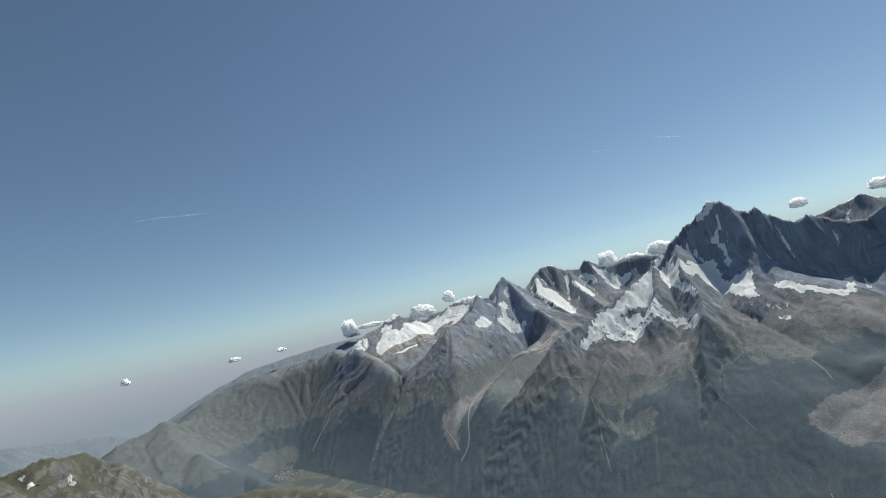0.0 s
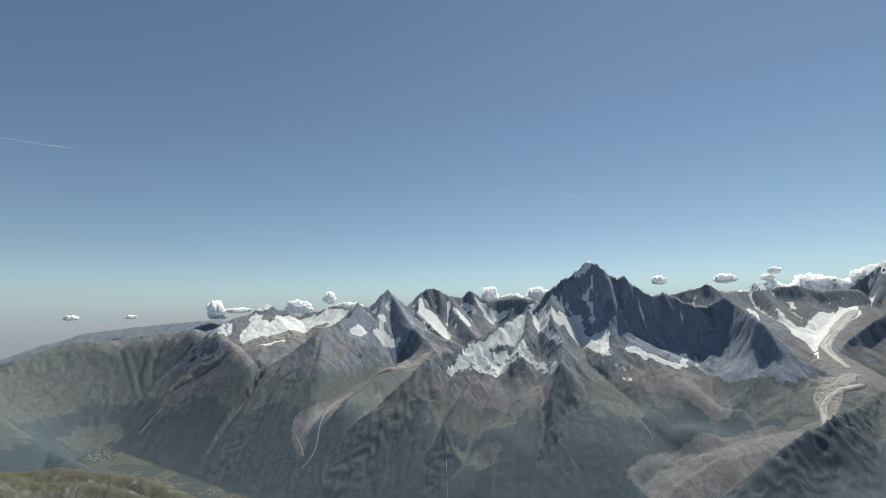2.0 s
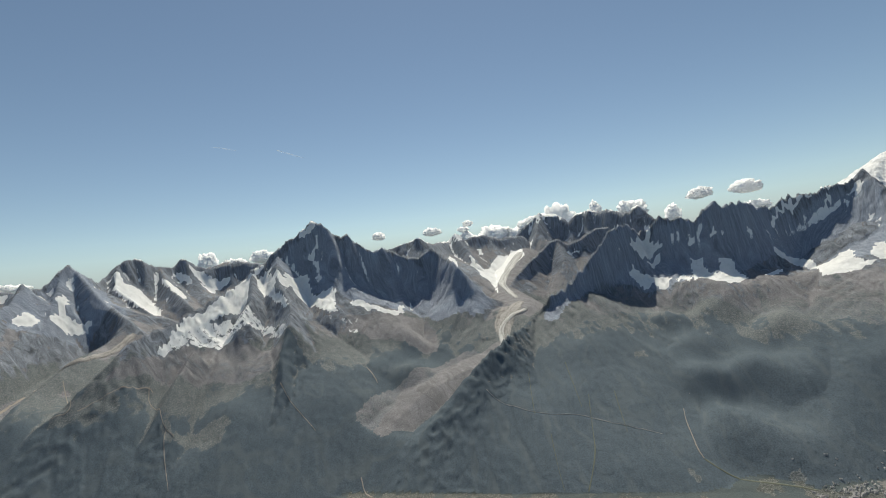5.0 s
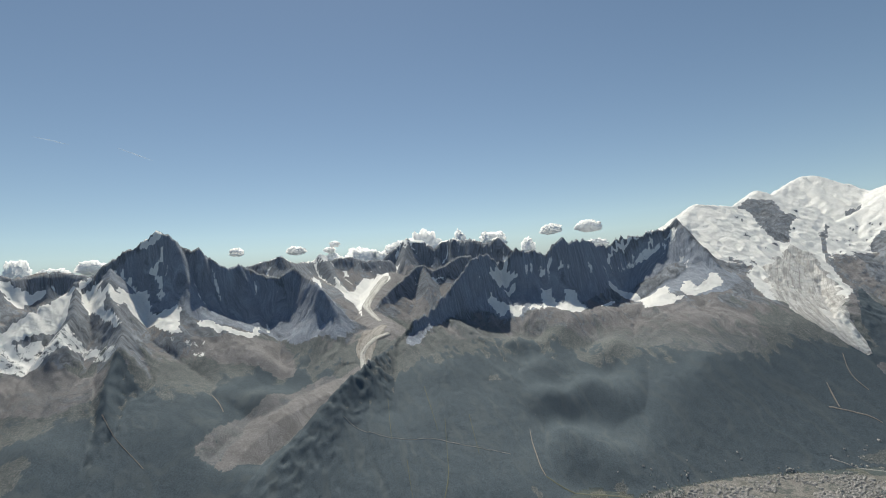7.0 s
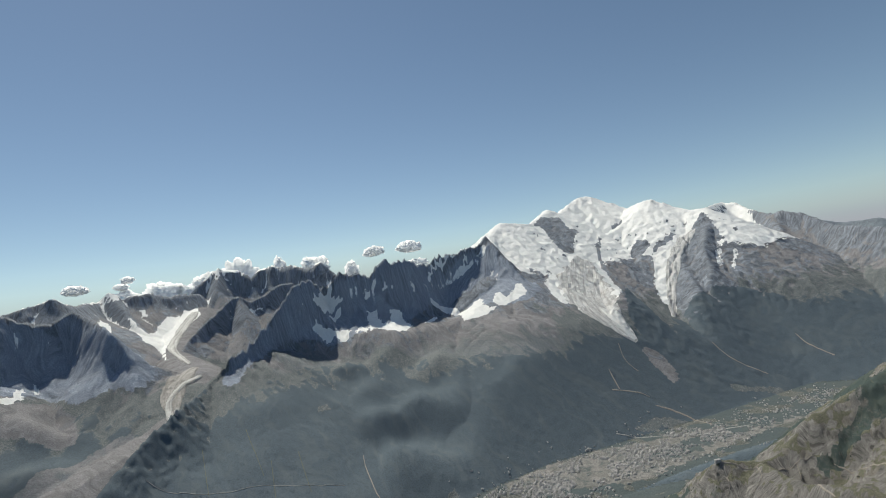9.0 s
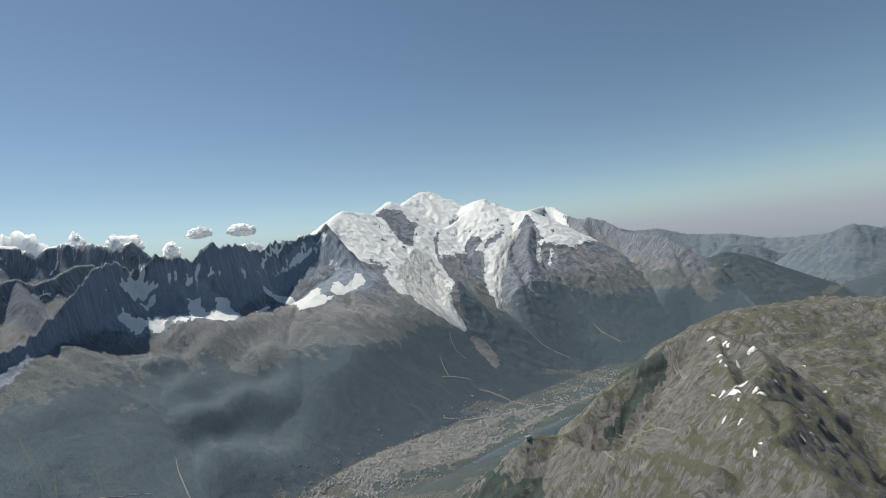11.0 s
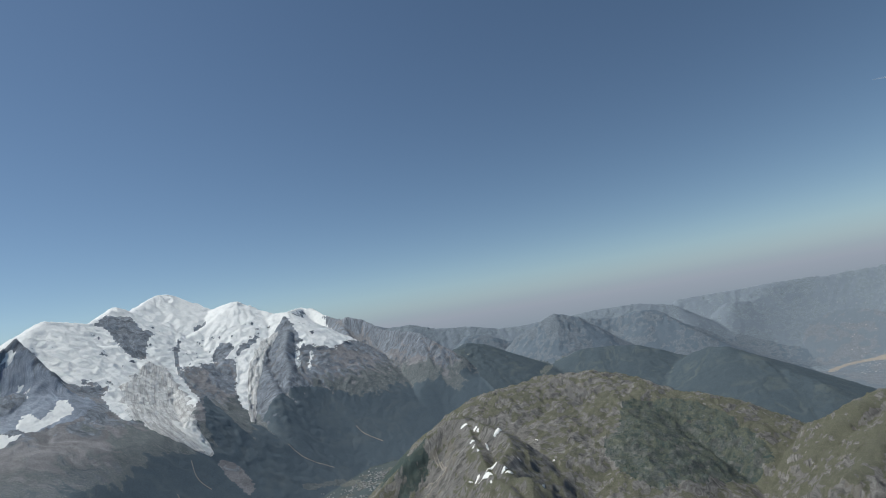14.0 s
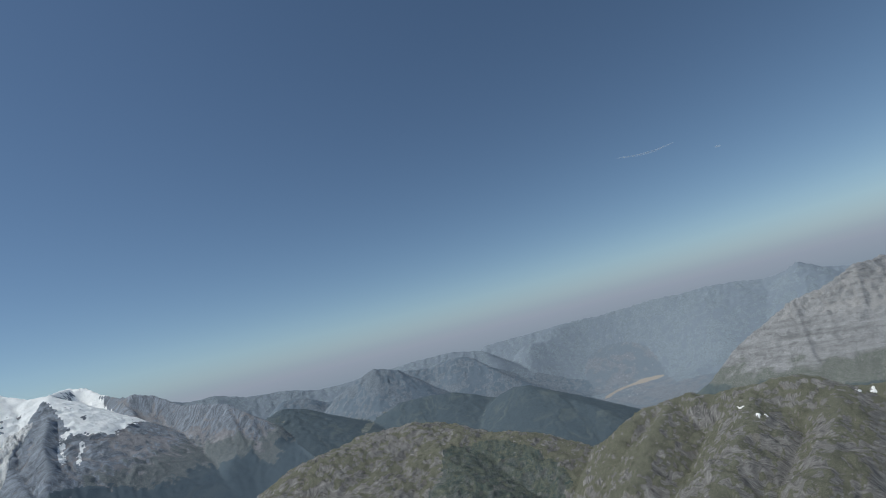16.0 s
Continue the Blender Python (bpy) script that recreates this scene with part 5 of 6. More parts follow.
LABELS = {
    "tour": "jagged rock ridge over a broad white glacier", "balme": "long green ridge with grey rock bands",
    "chardonnet": "dark pyramid peak with snow gullies", "argentiere": "rugged grey peak streaked with snow",
    "verte": "high dark granite peak with snowy summit", "moine": "dark rock ridge above the long glacier",
    "triolet": "distant saw-toothed wall with snow basins", "jorasses": "far flat-topped rock wall with snow ledges",
    "tacul": "small pointed peak between two glaciers", "needles": "row of dark granite needles above forest slopes",
    "blanc": "huge rounded white snow mountain", "bionnassay": "brown rock mountain with white pointed summit",
    "prarion": "dark wooded foothill with pale scars", "swiss": "far blue ridge fading in haze", "west": "hazy low hills with fields and woods", "rim": "pale far ridges along the horizon",
    "fiz": "pale banded limestone cliffs above woods", "brevent": "rocky green ridge dotted with old snow",
    "dome": "broad grassy dome with thin stones", "pormenaz": "grassy crag with brown rock outcrops",
    "plateau": "grassy rock plateau with a dark cliff edge", "flank": "steep green mountainside below the flight",
    "trough": "stony bed of the long valley glacier", "gutter": "stony bed of the narrow side glacier"}
for n, name in enumerate(MASSIF_NAMES):
    mine = face_owner == n
    if not mine.any():
        continue
    me = sheet_mesh(name, co, quads[mine & ~white], cover)
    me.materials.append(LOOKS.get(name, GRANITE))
    if n == 0:      # the wide plain beyond the gorge has haze mixed into its colour
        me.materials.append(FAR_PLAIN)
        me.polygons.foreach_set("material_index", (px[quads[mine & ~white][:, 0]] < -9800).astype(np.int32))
    if n == 0:
        land = tagged(new("ground", me), "wooded valley floor with meadows and town land", "valley floor", kind="structure")
    else:
        land = tagged(new("mountain", me), LABELS[name], "mountain")
    if (mine & white).sum() > 20:
        me = sheet_mesh("snow_cover", co, quads[mine & white], cover)
        me.materials.append(SNOW_FIELD)
        tagged(new("snow_cover", me), "bright wind-packed summer snow").parent = land


# ---- things on the land ----
def part(name, me, mat, parent=None, label=""):
    me.materials.append(mat)
    ob = new(name, me)
    ob.parent = parent
    return tagged(ob, label)


def height_at(x, y):
    return relief(np.asarray(x, float), np.asarray(y, float))[0]


def resample(line, step):
    """Places, half-widths and sideways directions along a smoothed line."""
    a = np.array(line, float)
    for _ in range(2):      # corner cutting
        a = np.concatenate([a[:1], np.stack([0.75 * a[:-1] + 0.25 * a[1:], 0.25 * a[:-1] + 0.75 * a[1:]], 1).reshape(-1, 3), a[-1:]])
    run = np.concatenate([[0], np.cumsum(np.hypot(*np.diff(a[:, :2], axis=0).T))])
    s = np.arange(0, run[-1], step)
    c = np.stack([np.interp(s, run, a[:, k]) for k in range(3)], 1)
    way = np.gradient(c[:, :2], axis=0)
    way /= np.linalg.norm(way, axis=1)[:, None] + 1e-9
    return c, np.stack([-way[:, 1], way[:, 0]], 1), s


def net_mesh(name, x, y, z):
    """A mesh over a rectangular net of places in metres."""
    rows, cols = x.shape
    co = np.stack([x.ravel() * U, y.ravel() * U, (z.ravel() - DATUM) * U], 1)
    i, j = np.meshgrid(np.arange(rows - 1), np.arange(cols - 1), indexing="ij")
    q = np.stack([i * cols + j, i * cols + j + 1, (i + 1) * cols + j + 1, (i + 1) * cols + j], -1).reshape(-1, 4)
    me = bpy.data.meshes.new(name)
    me.from_pydata(co.tolist(), [], q.tolist())
    me.polygons.foreach_set("use_smooth", np.ones(len(q), bool))
    return me


def ribbon(name, line, step, cols, lift, dome, rough, wave, seed):
    """A body of ice or a bed of gravel laid along a line, thicker in the middle, its edges let into the ground."""
    c, side, s = resample(line, step)
    u = np.linspace(-1, 1, cols)
    width = c[:, 2] * (1 + 0.3 * fbm(s / 160, s * 0, 3, seed))
    end = np.clip(np.minimum(s + step, s[-1] + step - s) / (2.5 * c[:, 2]), 0, 1) ** 0.5      # the ends run out thin
    width = width * (0.3 + 0.7 * end)
    x = c[:, 0, None] + side[:, 0, None] * u * width[:, None]
    y = c[:, 1, None] + side[:, 1, None] * u * width[:, None]
    z = height_at(x.ravel(), y.ravel()).reshape(x.shape)
    z = z + lift * end[:, None] + dome * end[:, None] * (1 - u ** 4)[None, :] - np.where(np.abs(u) > 0.99, lift + 6, 0)[None, :]
    z = z + rough * (ridged(x / wave, y / wave, 3, seed) - 0.5) * (1 - u ** 6)[None, :]
    me = net_mesh(name, x, y, z)
    att = me.attributes.new("flow", "FLOAT_VECTOR", "POINT")
    att.data.foreach_set("vector", np.stack([(u[None, :] * width[:, None]).ravel() / 100, np.repeat(s, cols) / 100, 0 * x.ravel()], 1).astype(np.float32).ravel())
    return me


for k, (label, line) in enumerate(GLACIERS):
    torn = "torn" in label
    me = ribbon("glacier", line, 14, 41, 5, 14, 18 if torn else 6, 52 if torn else 60, 200 + k)
    glacier = part("glacier", me, SERAC_ICE if torn else CLEAN_ICE if "upper" in label else GREY_ICE)
    tagged(glacier, label + " glacier between rock walls" if not torn else "torn white icefall running down to dark woods", "glacier")
    if k == 0:
        part("ice_toe", ribbon("ice_toe", TOES[0][1], 14, 13, 22, 16, 24, 40, 240), TOE_ICE, glacier, "clean white ice at the tongue's end")
    if "long" in label:
        for _, ice in ICE:
            part("ice_stream", ribbon("ice_stream", ice, 14, 9, 14, 12, 8, 30, 230), CLEAN_ICE, glacier, "pale ridged band of clean ice")

for k, (label, line) in enumerate(TRACKS):
    grassy = "strip" in label
    road = "motorway" in label or "railway" in label
    me = ribbon("track", [(a, b, w if w > 24 else 0.7 * w) for a, b, w in line], 14, 5, 3, 1.0, 1.0, 40, 300 + k)
    name = "road" if road else "ski_slope" if "slope" in label else "clearing" if grassy else "stream_bed" if "bed" in label else "gully" if "gully" in label or "scar" in label else "track"
    tagged(part(name, me, STRIP_GRASS if grassy else ASPHALT_PALE if road else DUST), label, name.replace("_", " "))

rng = np.random.default_rng(7)
for k, (x0, y0, r) in enumerate(PATCHES):
    a = np.linspace(0, 2 * math.pi, 29)
    q = np.linspace(0.02, 1, 6)
    lean, long = rng.uniform(0, math.pi), rng.uniform(1.2, 2.6)
    rim = 0.62 * r * (1 + 1.1 * fbm(1.6 * np.cos(a) + 9 * k, 1.6 * np.sin(a), 4, 400))
    ex, ey = np.cos(a) * rim * long, np.sin(a) * rim
    gx = x0 + np.outer(q, ex * math.cos(lean) - ey * math.sin(lean))
    gy = y0 + np.outer(q, ex * math.sin(lean) + ey * math.cos(lean))
    gz = height_at(gx.ravel(), gy.ravel()).reshape(gx.shape) + 3.0 - 5.0 * (q[:, None] > 0.99)
    tagged(part("snow_patch", net_mesh("snow_patch", gx, gy, gz), OLD_SNOW), "leftover snow patch lying in a rocky hollow", "snow patch", "snow patches on the ridges")


# ---- sky things ----
def puff_shape(level):
    bm = bmesh.new()
    bmesh.ops.create_icosphere(bm, subdivisions=level, radius=1.0)
    v = np.array([p.co[:] for p in bm.verts])
    f = np.array([[p.index for p in q.verts] for q in bm.faces])
    bm.free()
    return v, f


def cloud_mesh(wide, tall, seed):
    """One heaped billowing body: lobes of several sizes over a lower, flatter base."""
    v = PUFF[0].copy()
    stretch = np.array([min(3.0, max(1.0, wide / tall)), 1.0, 1.0])
    r = np.zeros(len(v))
    for scale, amp in ((1.3, 0.45), (2.9, 0.38), (6.0, 0.22), (12.0, 0.1), (24.0, 0.04)):
        q = v * scale * stretch + seed
        n = (vnoise(q[:, 0], q[:, 1] + 0.7 * q[:, 2], seed) + vnoise(q[:, 1], q[:, 2], seed + 1) + vnoise(q[:, 2] + 0.4 * q[:, 1], q[:, 0], seed + 2)) / 3
        r += amp * (1 - 3.6 * np.abs(n - 0.5))
    v = v * np.clip(0.15 + 0.95 * r, 0.12, 1.6)[:, None]
    v = v * np.array([wide, 0.6 * wide ** 0.5 * tall ** 0.5, tall])
    v[:, 2] = np.where(v[:, 2] < 0, 0.55 * v[:, 2], v[:, 2])
    me = bpy.data.meshes.new("cloud")
    me.from_pydata((v * 0.86 * U).tolist(), [], PUFF[1].tolist())
    me.polygons.foreach_set("use_smooth", np.ones(len(me.polygons), bool))
    return me


def cumulus_material():
    """Droplets that pass light on inside the whole body."""
    mat, nt, bsdf = material("cumulus_vapour", 1.0)
    tone = noise_tex(nt, 0.02, 5, 0.6)
    nt.links.new(mix(nt, tone, (0.97, 0.972, 0.975), (0.99, 0.99, 0.99)), bsdf.inputs["Base Color"])
    bsdf.inputs["Subsurface Weight"].default_value = 1.0
    bsdf.inputs["Subsurface Radius"].default_value = (1.0, 1.0, 1.0)
    bsdf.inputs["Subsurface Scale"].default_value = 110.0
    bsdf.inputs["Specular IOR Level"].default_value = 0.0
    return mat


def vapour_material(name, clear):
    """White droplets: light goes on through as well as back."""
    mat = bpy.data.materials.new(name)
    mat.use_nodes = True
    nt = mat.node_tree
    nt.nodes.remove(nt.nodes["Principled BSDF"])
    back, on, both = node(nt, "ShaderNodeBsdfDiffuse"), node(nt, "ShaderNodeBsdfTranslucent"), nt.nodes.new("ShaderNodeMixShader")
    tone = noise_tex(nt, 0.02, 5, 0.6)
    col = mix(nt, tone, (0.94, 0.945, 0.95), (0.98, 0.98, 0.98))
    nt.links.new(col, back.inputs[0])
    nt.links.new(col, on.inputs[0])
    both.inputs[0].default_value = 0.55
    nt.links.new(back.outputs[0], both.inputs[1])
    nt.links.new(on.outputs[0], both.inputs[2])
    last = both
    if clear:
        veil, thin = nt.nodes.new("ShaderNodeBsdfTransparent"), nt.nodes.new("ShaderNodeMixShader")
        n = noise_tex(nt, 0.012, 5, 0.65)
        nt.links.new(maths(nt, "ADD", maths(nt, "MULTIPLY", n, 0.5), clear - 0.25, clamp=True), thin.inputs[0])
        nt.links.new(both.outputs[0], thin.inputs[1])
        nt.links.new(veil.outputs[0], thin.inputs[2])
        last = thin
    nt.links.new(last.outputs[0], nt.nodes["Material Output"].inputs[0])
    return mat


PUFF = puff_shape(5)
CUMULUS, ICE_TRAIL = cumulus_material(), vapour_material("thin_ice_trail", 0.84)
for k, (x, y, base_alt, wide, tall) in enumerate(CLOUDS):
    me = cloud_mesh(wide, tall, 600 + 3 * k)
    cloud = part("cloud", me, CUMULUS)
    cloud.matrix_world = Matrix.Translation((x * U, y * U, (base_alt - DATUM) * U)) @ Matrix.Rotation(math.atan2(-x, y), 4, "Z")
    heap = "tall white heaped cloud with ragged top" if tall > 0.8 * wide else "low white summer cloud above the ridges"
    tagged(cloud, heap, "cloud", "clouds behind the peaks")

for k, line in enumerate(TRAILS):
    a = np.array(line, float)
    run = np.linspace(0, len(a) - 1, 40)
    c = np.stack([np.interp(run, np.arange(len(a)), a[:, m]) for m in range(3)], 1)
    thick = (26 if k < 3 else 60) * np.sin(np.linspace(0.06, math.pi - 0.06, 40)) ** 0.6 * (1 + 0.4 * fbm(run * 1.2, run * 0, 3, 700 + k))
    turn = np.linspace(0, 2 * math.pi, 9)
    x = c[:, 0, None] + 0 * turn
    y = c[:, 1, None] + thick[:, None] * np.cos(turn)
    z = c[:, 2, None] + 0.5 * thick[:, None] * np.sin(turn)
    me = net_mesh("vapour_trail", x, y, z)
    tagged(part("vapour_trail", me, ICE_TRAIL), "thin white vapour trail high in the sky" if k < 3 else "small wisp of thin white cloud", "vapour trail")

# far haze: a plain ring that emits pale light at sight's end, thinning upwards
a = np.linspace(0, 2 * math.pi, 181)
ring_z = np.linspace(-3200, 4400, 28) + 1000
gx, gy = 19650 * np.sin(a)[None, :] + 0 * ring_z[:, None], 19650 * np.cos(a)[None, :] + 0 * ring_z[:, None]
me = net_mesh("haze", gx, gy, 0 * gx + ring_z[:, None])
HAZE = bpy.data.materials.new("far_haze_glow")
HAZE.use_nodes = True
nt = HAZE.node_tree
nt.nodes.remove(nt.nodes["Principled BSDF"])
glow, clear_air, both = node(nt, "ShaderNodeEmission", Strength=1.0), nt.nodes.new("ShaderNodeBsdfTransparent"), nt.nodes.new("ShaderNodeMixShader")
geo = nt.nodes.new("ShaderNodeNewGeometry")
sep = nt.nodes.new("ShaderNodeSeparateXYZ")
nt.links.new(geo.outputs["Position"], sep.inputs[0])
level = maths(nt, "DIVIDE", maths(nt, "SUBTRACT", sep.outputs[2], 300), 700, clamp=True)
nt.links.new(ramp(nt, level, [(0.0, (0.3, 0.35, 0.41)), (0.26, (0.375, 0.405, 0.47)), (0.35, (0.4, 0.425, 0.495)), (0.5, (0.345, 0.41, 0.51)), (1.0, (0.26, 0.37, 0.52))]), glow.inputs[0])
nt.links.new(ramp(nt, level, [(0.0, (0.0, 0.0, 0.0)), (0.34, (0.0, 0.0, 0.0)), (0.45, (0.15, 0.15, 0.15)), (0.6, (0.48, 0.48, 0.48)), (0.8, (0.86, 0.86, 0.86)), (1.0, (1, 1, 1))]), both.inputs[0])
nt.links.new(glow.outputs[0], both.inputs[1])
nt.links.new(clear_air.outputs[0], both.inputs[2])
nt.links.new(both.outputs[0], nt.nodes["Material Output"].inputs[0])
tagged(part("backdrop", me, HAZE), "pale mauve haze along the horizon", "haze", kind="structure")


# ---- town, villages and woods ----
def house_mesh(l, w, h):
    """Walls of a house with gable ends."""
    bm = bmesh.new()
    p = [bm.verts.new((x, y, z)) for x, y, z in (
        (-l, -w, -1), (l, -w, -1), (l, w, -1), (-l, w, -1), (-l, -w, h), (l, -w, h), (l, w, h), (-l, w, h), (-l, 0, h + 0.55 * w), (l, 0, h + 0.55 * w))]
    for q in ((0, 1, 5, 4), (1, 2, 6, 9, 5), (2, 3, 7, 6), (3, 0, 4, 8, 7)):
        bm.faces.new([p[k] for k in q])
    me = bpy.data.meshes.new("house")
    bm.to_mesh(me)
    bm.free()
    return me


def roof_mesh(l, w, h):
    """Two slabs of a gable roof that reach past the walls."""
    l, e, t = l * 1.12, 1.18, 0.12
    bm = bmesh.new()
    top = h + 0.55 * w + 0.1
    low = h - 0.55 * w * (e - 1) + 0.1
    for s in (-1, 1):
        v = [bm.verts.new(c) for c in ((-l, 0, top), (l, 0, top), (l, s * w * e, low), (-l, s * w * e, low), (-l, 0, top + t), (l, 0, top + t), (l, s * w * e, low + t), (-l, s * w * e, low + t))]
        for q in ((0, 1, 2, 3), (4, 5, 6, 7), (0, 1, 5, 4), (1, 2, 6, 5), (2, 3, 7, 6), (3, 0, 4, 7)):
            bm.faces.new([v[k] for k in q])
    bmesh.ops.recalc_face_normals(bm, faces=bm.faces)
    me = bpy.data.meshes.new("roof")
    bm.to_mesh(me)
    bm.free()
    return me


rng = np.random.default_rng(21)
town = []
# stretch of the valley, number of houses, spread across
for (ax, ay), (bx, by), count, spread in (((1500, -4450), (300, -5650), 4400, 330), ((300, -5650), (-900, -6600), 2400, 380), ((-900, -6600), (-2600, -8150), 700, 330),
                                          ((6350, 2300), (5900, 1650), 240, 150), ((7700, 4150), (7450, 3850), 80, 110), ((-7300, -4500), (-7900, -4950), 160, 200), ((-13000, -6300), (-16500, -7900), 260, 420)):
    u = rng.uniform(0, 1, count)
    off = rng.normal(0, 0.55, count) * spread
    length = math.hypot(bx - ax, by - ay)
    sx, sy = -(by - ay) / length, (bx - ax) / length
    x, y = ax + u * (bx - ax) + off * sx, ay + u * (by - ay) + off * sy
    keep = fbm(x / 160, y / 160, 3, 811) > -0.12
    town.append(np.stack([x[keep], y[keep], rng.uniform(0, math.pi, keep.sum())], 1))
town = np.concatenate(town)
town = np.concatenate([town, height_at(town[:, 0], town[:, 1])[:, None]], 1)
SHAPES = [(1.4, 1.05, 1.3), (1.8, 1.15, 1.6), (3.0, 1.35, 2.4), (1.15, 0.95, 1.15)]
models = []
for l, w, h in SHAPES:
    body = part("house", house_mesh(l, w, h), PLASTER)
    part("roof", roof_mesh(l, w, h), SLATE, body)
    models.append(tagged(body, "plastered alpine house under a grey pitched roof", "house", "houses of the valley towns"))
order = np.argsort(np.hypot(town[:, 0], town[:, 1]))
for n, k in enumerate(order[:290]):
    x, y, turn, z = town[k]
    m = Matrix.Translation((x * U, y * U, (z - DATUM) * U + 0.2)) @ Matrix.Rotation(turn, 4, "Z")
    if n < 4:
        models[n].matrix_basis = m
    else:
        copy_thing(models[n % 4], m)


def scatter(name, shapes, spots, mats):
    """Many copies of small shapes as one mesh. spots: x, y, turn, z, size in scene units."""
    verts, faces, slots, base = [], [], [], 0
    for n, (v, f, slot) in enumerate(shapes):
        pick = spots[n::len(shapes)]
        c, s = np.cos(pick[:, 2]), np.sin(pick[:, 2])
        g = v[None] * pick[:, 4, None, None]
        x = g[..., 0] * c[:, None] - g[..., 1] * s[:, None] + pick[:, 0, None]
        y = g[..., 0] * s[:, None] + g[..., 1] * c[:, None] + pick[:, 1, None]
        verts.append(np.stack([x, y, g[..., 2] + pick[:, 3, None]], -1).reshape(-1, 3))
        faces.append((f[None] + (np.arange(len(pick)) * len(v))[:, None, None]).reshape(-1, f.shape[1]) + base)
        slots.append(np.tile(slot, len(pick)))
        base += len(v) * len(pick)
    verts, faces, slots = np.concatenate(verts), np.concatenate(faces), np.concatenate(slots)
    me = bpy.data.meshes.new(name)
    n = faces.shape[1]
    me.vertices.add(len(verts))
    me.vertices.foreach_set("co", verts.astype(np.float32).ravel())
    me.loops.add(faces.size)
    me.loops.foreach_set("vertex_index", faces.astype(np.int32).ravel())
    me.polygons.add(len(faces))
    me.polygons.foreach_set("loop_start", np.arange(0, faces.size, n, dtype=np.int32))
    me.polygons.foreach_set("material_index", slots.astype(np.int32))
    for mat in mats:
        me.materials.append(mat)
    me.update(calc_edges=True)
    return new(name, me)


def box_house(l, w, h):
    v = np.array([(-l, -w, -1), (l, -w, -1), (l, w, -1), (-l, w, -1), (-l, -w, h), (l, -w, h), (l, w, h), (-l, w, h), (-l * 1.1, 0, h + 0.6 * w), (l * 1.1, 0, h + 0.6 * w)])
    f = np.array([(0, 1, 5, 4), (2, 3, 7, 6), (1, 2, 6, 5), (3, 0, 4, 7), (4, 5, 9, 8), (6, 7, 8, 9)])
    return v, f, np.array([0, 0, 0, 0, 1, 1])


rest = town[order[290:]]
spots = np.stack([rest[:, 0] * U, rest[:, 1] * U, rest[:, 2], (rest[:, 3] - DATUM) * U + 0.2, rng.uniform(0.8, 1.3, len(rest))], 1)
tagged(scatter("town_houses", [box_house(*q) for q in SHAPES], spots, [PLASTER, SLATE]), "far plastered houses with grey roofs crowding the valley", "houses", kind="stuff")


def spruce(sides):
    """A ragged spruce: two stacked tiers of drooping boughs on a short stem."""
    v, f = [], []
    for low, wide, top in ((0.1, 0.34, 0.75), (0.45, 0.22, 1.05)):
        b = len(v)
        v += [(math.cos(2 * math.pi * k / sides) * wide * (1 + 0.25 * math.sin(3.7 * k + low)), math.sin(2 * math.pi * k / sides) * wide, low + 0.06 * math.sin(5 * k)) for k in range(sides)] + [(0, 0, top)]
        f += [(b + k, b + (k + 1) % sides, b + sides) for k in range(sides)]
    return np.array(v), np.array(f), np.zeros(len(f), int)


def rock_shape(seed):
    """A broken block of rock."""
    v, f = puff_shape(2)
    g = np.random.default_rng(seed)
    for _ in range(9):      # flat breaks
        n = g.normal(size=3)
        n /= np.linalg.norm(n)
        v = v - np.maximum(v @ n - g.uniform(0.45, 0.8), 0)[:, None] * n
    return v * g.uniform(0.6, 1.3, 3), f, np.zeros(len(f), int)


stony = near * (cover[:, 1] < 0.4) * (np.hypot(px, py) < 4600) * (1 - 0.6 * cover[:, 2]) * np.clip(m1 + m2 + 0.2, 0, 1) ** 2
w = stony * (RINGS[None, :] * np.gradient(RINGS)[None, :] * np.ones((NA, 1))).ravel()
w[int(243 / 0.17) * NR:] = 0
k = rng.choice(len(px), 7000, p=w / w.sum())
spots = np.stack([px[k] * U, py[k] * U, rng.uniform(0, 6.28, len(k)), (alt[k] - DATUM) * U, 0.35 + 1.3 * rng.uniform(0, 1, len(k)) ** 3], 1)
rocks = scatter("rocks", [rock_shape(q) for q in range(5)], spots, [GNEISS])
tagged(rocks, "broken grey-brown rocks strewn over alpine turf", "rocks", kind="stuff")

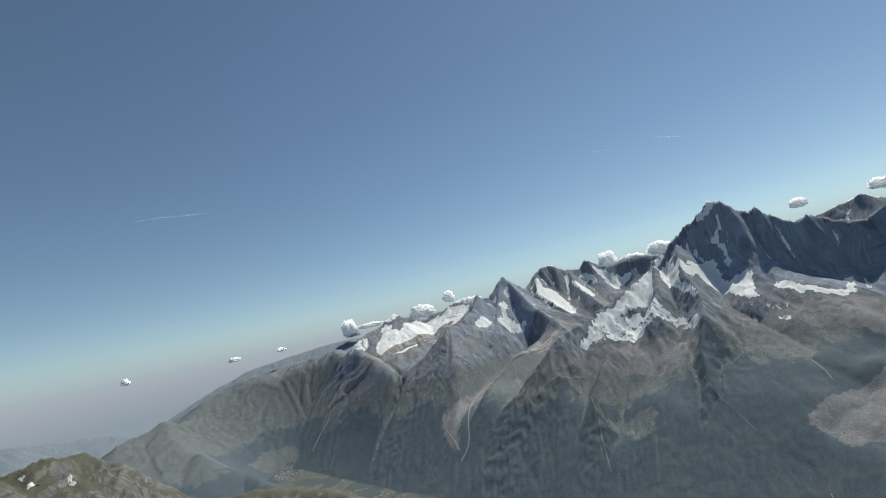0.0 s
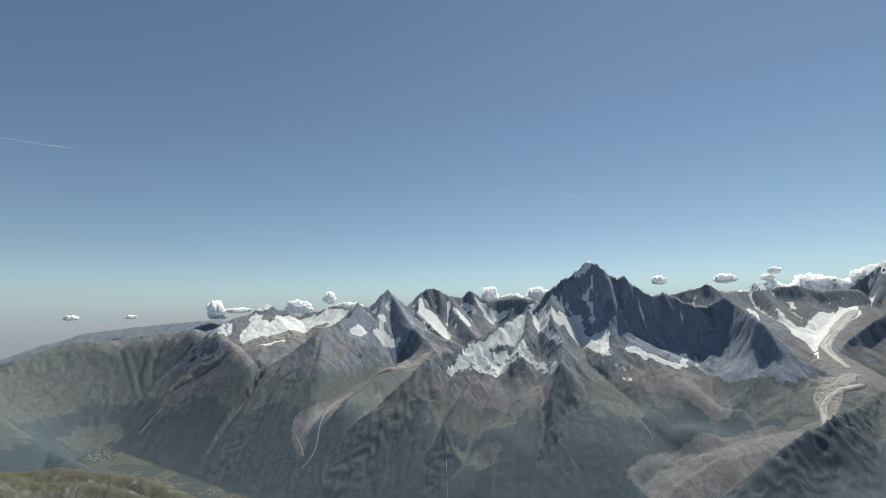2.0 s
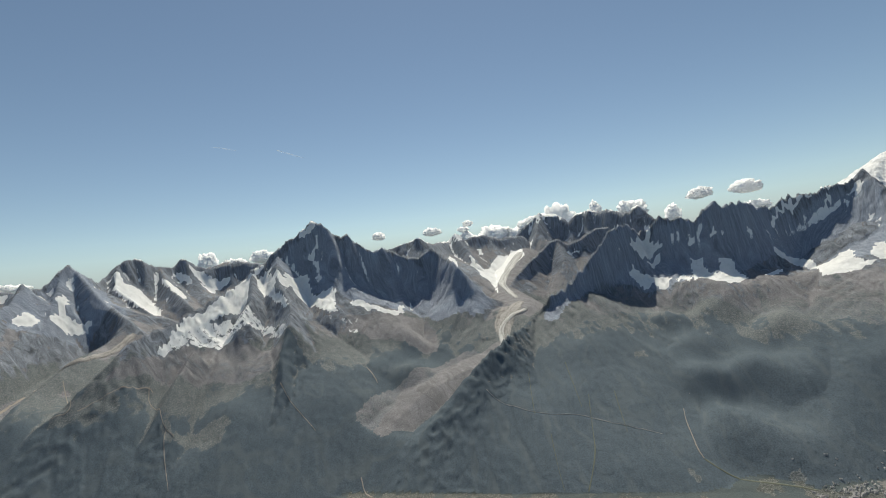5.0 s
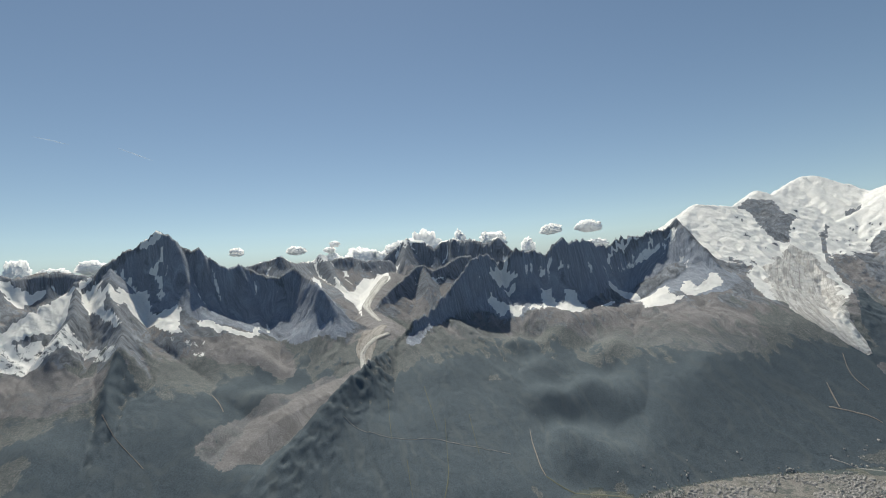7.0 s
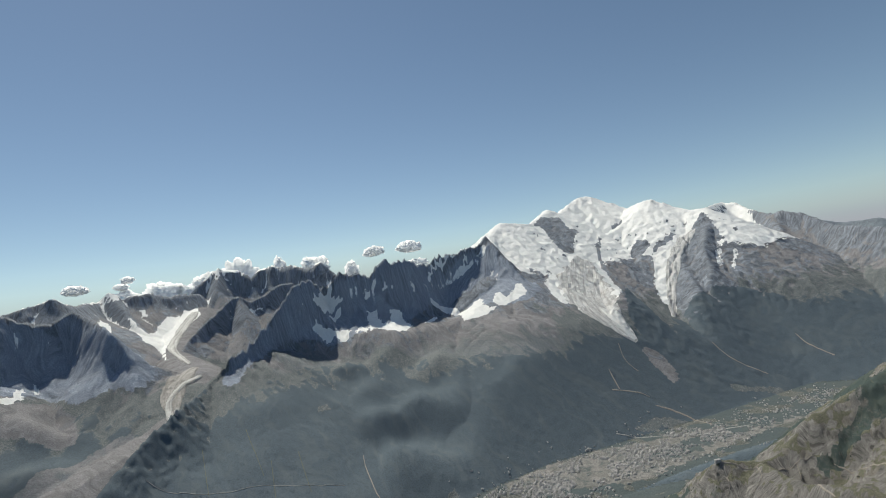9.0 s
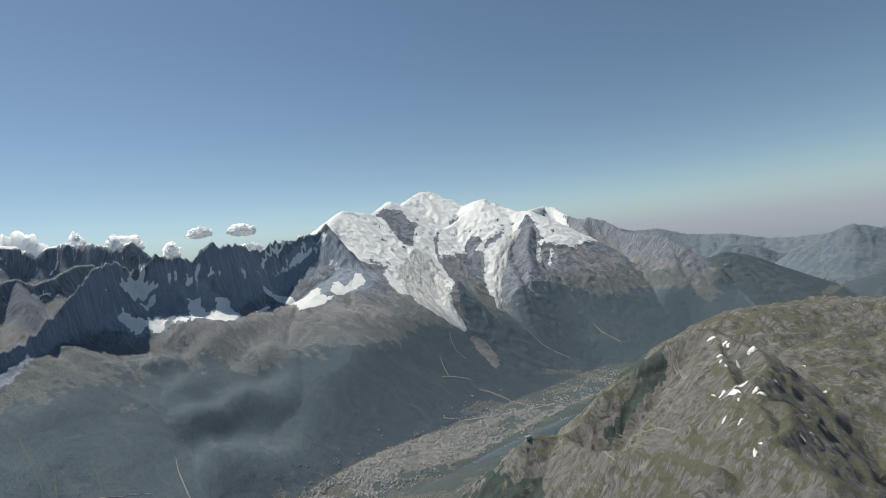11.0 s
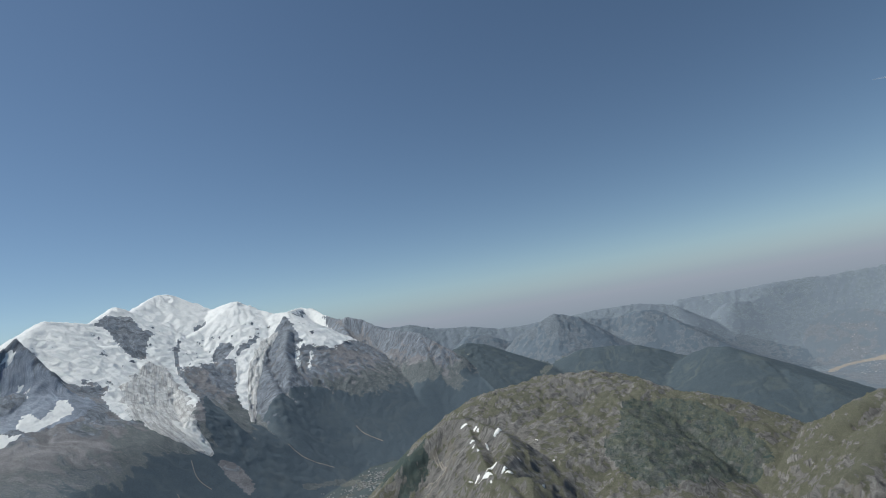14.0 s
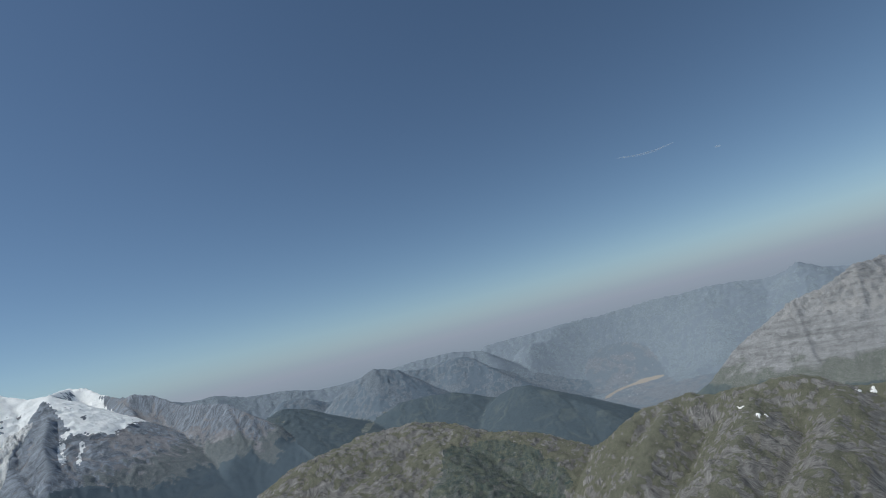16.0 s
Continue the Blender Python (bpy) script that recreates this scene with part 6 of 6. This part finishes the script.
# woods: thick on the far flanks of the valley, loose on the near ridges
woods = []
wooded = cover[:, 1] * (1 - cover[:, 0])
reach = np.hypot(px, py)
area = RINGS[None, :] * np.gradient(RINGS)[None, :] * np.ones((NA, 1))
area[int(243 / 0.17):] = 0
for lo, hi, count, size, here in ((1200, 4600, 9000, 2.3, near), (3300, 8200, 56000, 1.9, ~near)):
    w = here * (wooded > (0.3 if lo < 2000 else 0.55)) * (owner != 0) * (reach > lo) * (reach < hi * (0.85 + 0.3 * rng.uniform(0, 1, len(px)))) * area.ravel()
    k = rng.choice(len(px), count, p=w / w.sum())
    x, y = px[k] + rng.uniform(-14, 14, count), py[k] + rng.uniform(-14, 14, count)
    woods.append(np.stack([x * U, y * U, rng.uniform(0, 6.28, count), (height_at(x, y) - DATUM) * U - 0.3, size * rng.uniform(0.65, 1.3, count)], 1))
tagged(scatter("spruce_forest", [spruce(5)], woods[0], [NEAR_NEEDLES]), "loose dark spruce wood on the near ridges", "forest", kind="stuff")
tagged(scatter("spruce_forest", [spruce(4)], woods[1], [HAZED_NEEDLES]), "dense dark spruce forest covering the valley sides", "forest", kind="stuff")

# mountain station of the cable car on its shelf above the valley
sx, sy = STATION
sz = (float(height_at([sx], [sy])[0]) - DATUM) * U


def block(name, x0, x1, y0, y1, z0, z1, mat, parent=None, label=""):
    bm = bmesh.new()
    bmesh.ops.create_cube(bm, size=1.0, matrix=Matrix.Translation(((x0 + x1) / 2, (y0 + y1) / 2, (z0 + z1) / 2)) @ Matrix.Diagonal((x1 - x0, y1 - y0, z1 - z0, 1)))
    bmesh.ops.bevel(bm, geom=bm.edges[:], offset=0.06, segments=1, affect="EDGES")
    me = bpy.data.meshes.new(name)
    bm.to_mesh(me)
    bm.free()
    return part(name, me, mat, parent, label)


station = block("cable_car_station", -3.2, 3.2, -1.8, 1.8, -1.5, 2.2, PLASTER)
block("roof", -3.6, 3.6, -2.2, 2.2, 2.2, 2.6, SLATE, station, "flat grey metal roof")
block("landing_hall", 3.2, 5.0, -1.4, 1.4, -1.5, 3.0, PLASTER, station)
for k in range(5):
    block("window", -2.8 + 1.15 * k, -2.0 + 1.15 * k, -1.84, -1.79, 0.6, 1.5, SLATE, station, "dark window band")
station.matrix_world = Matrix.Translation((sx * U, sy * U, sz + 0.3)) @ Matrix.Rotation(0.6, 4, "Z")
tagged(station, "pale cable car station with a flat roof on the ridge", "station")
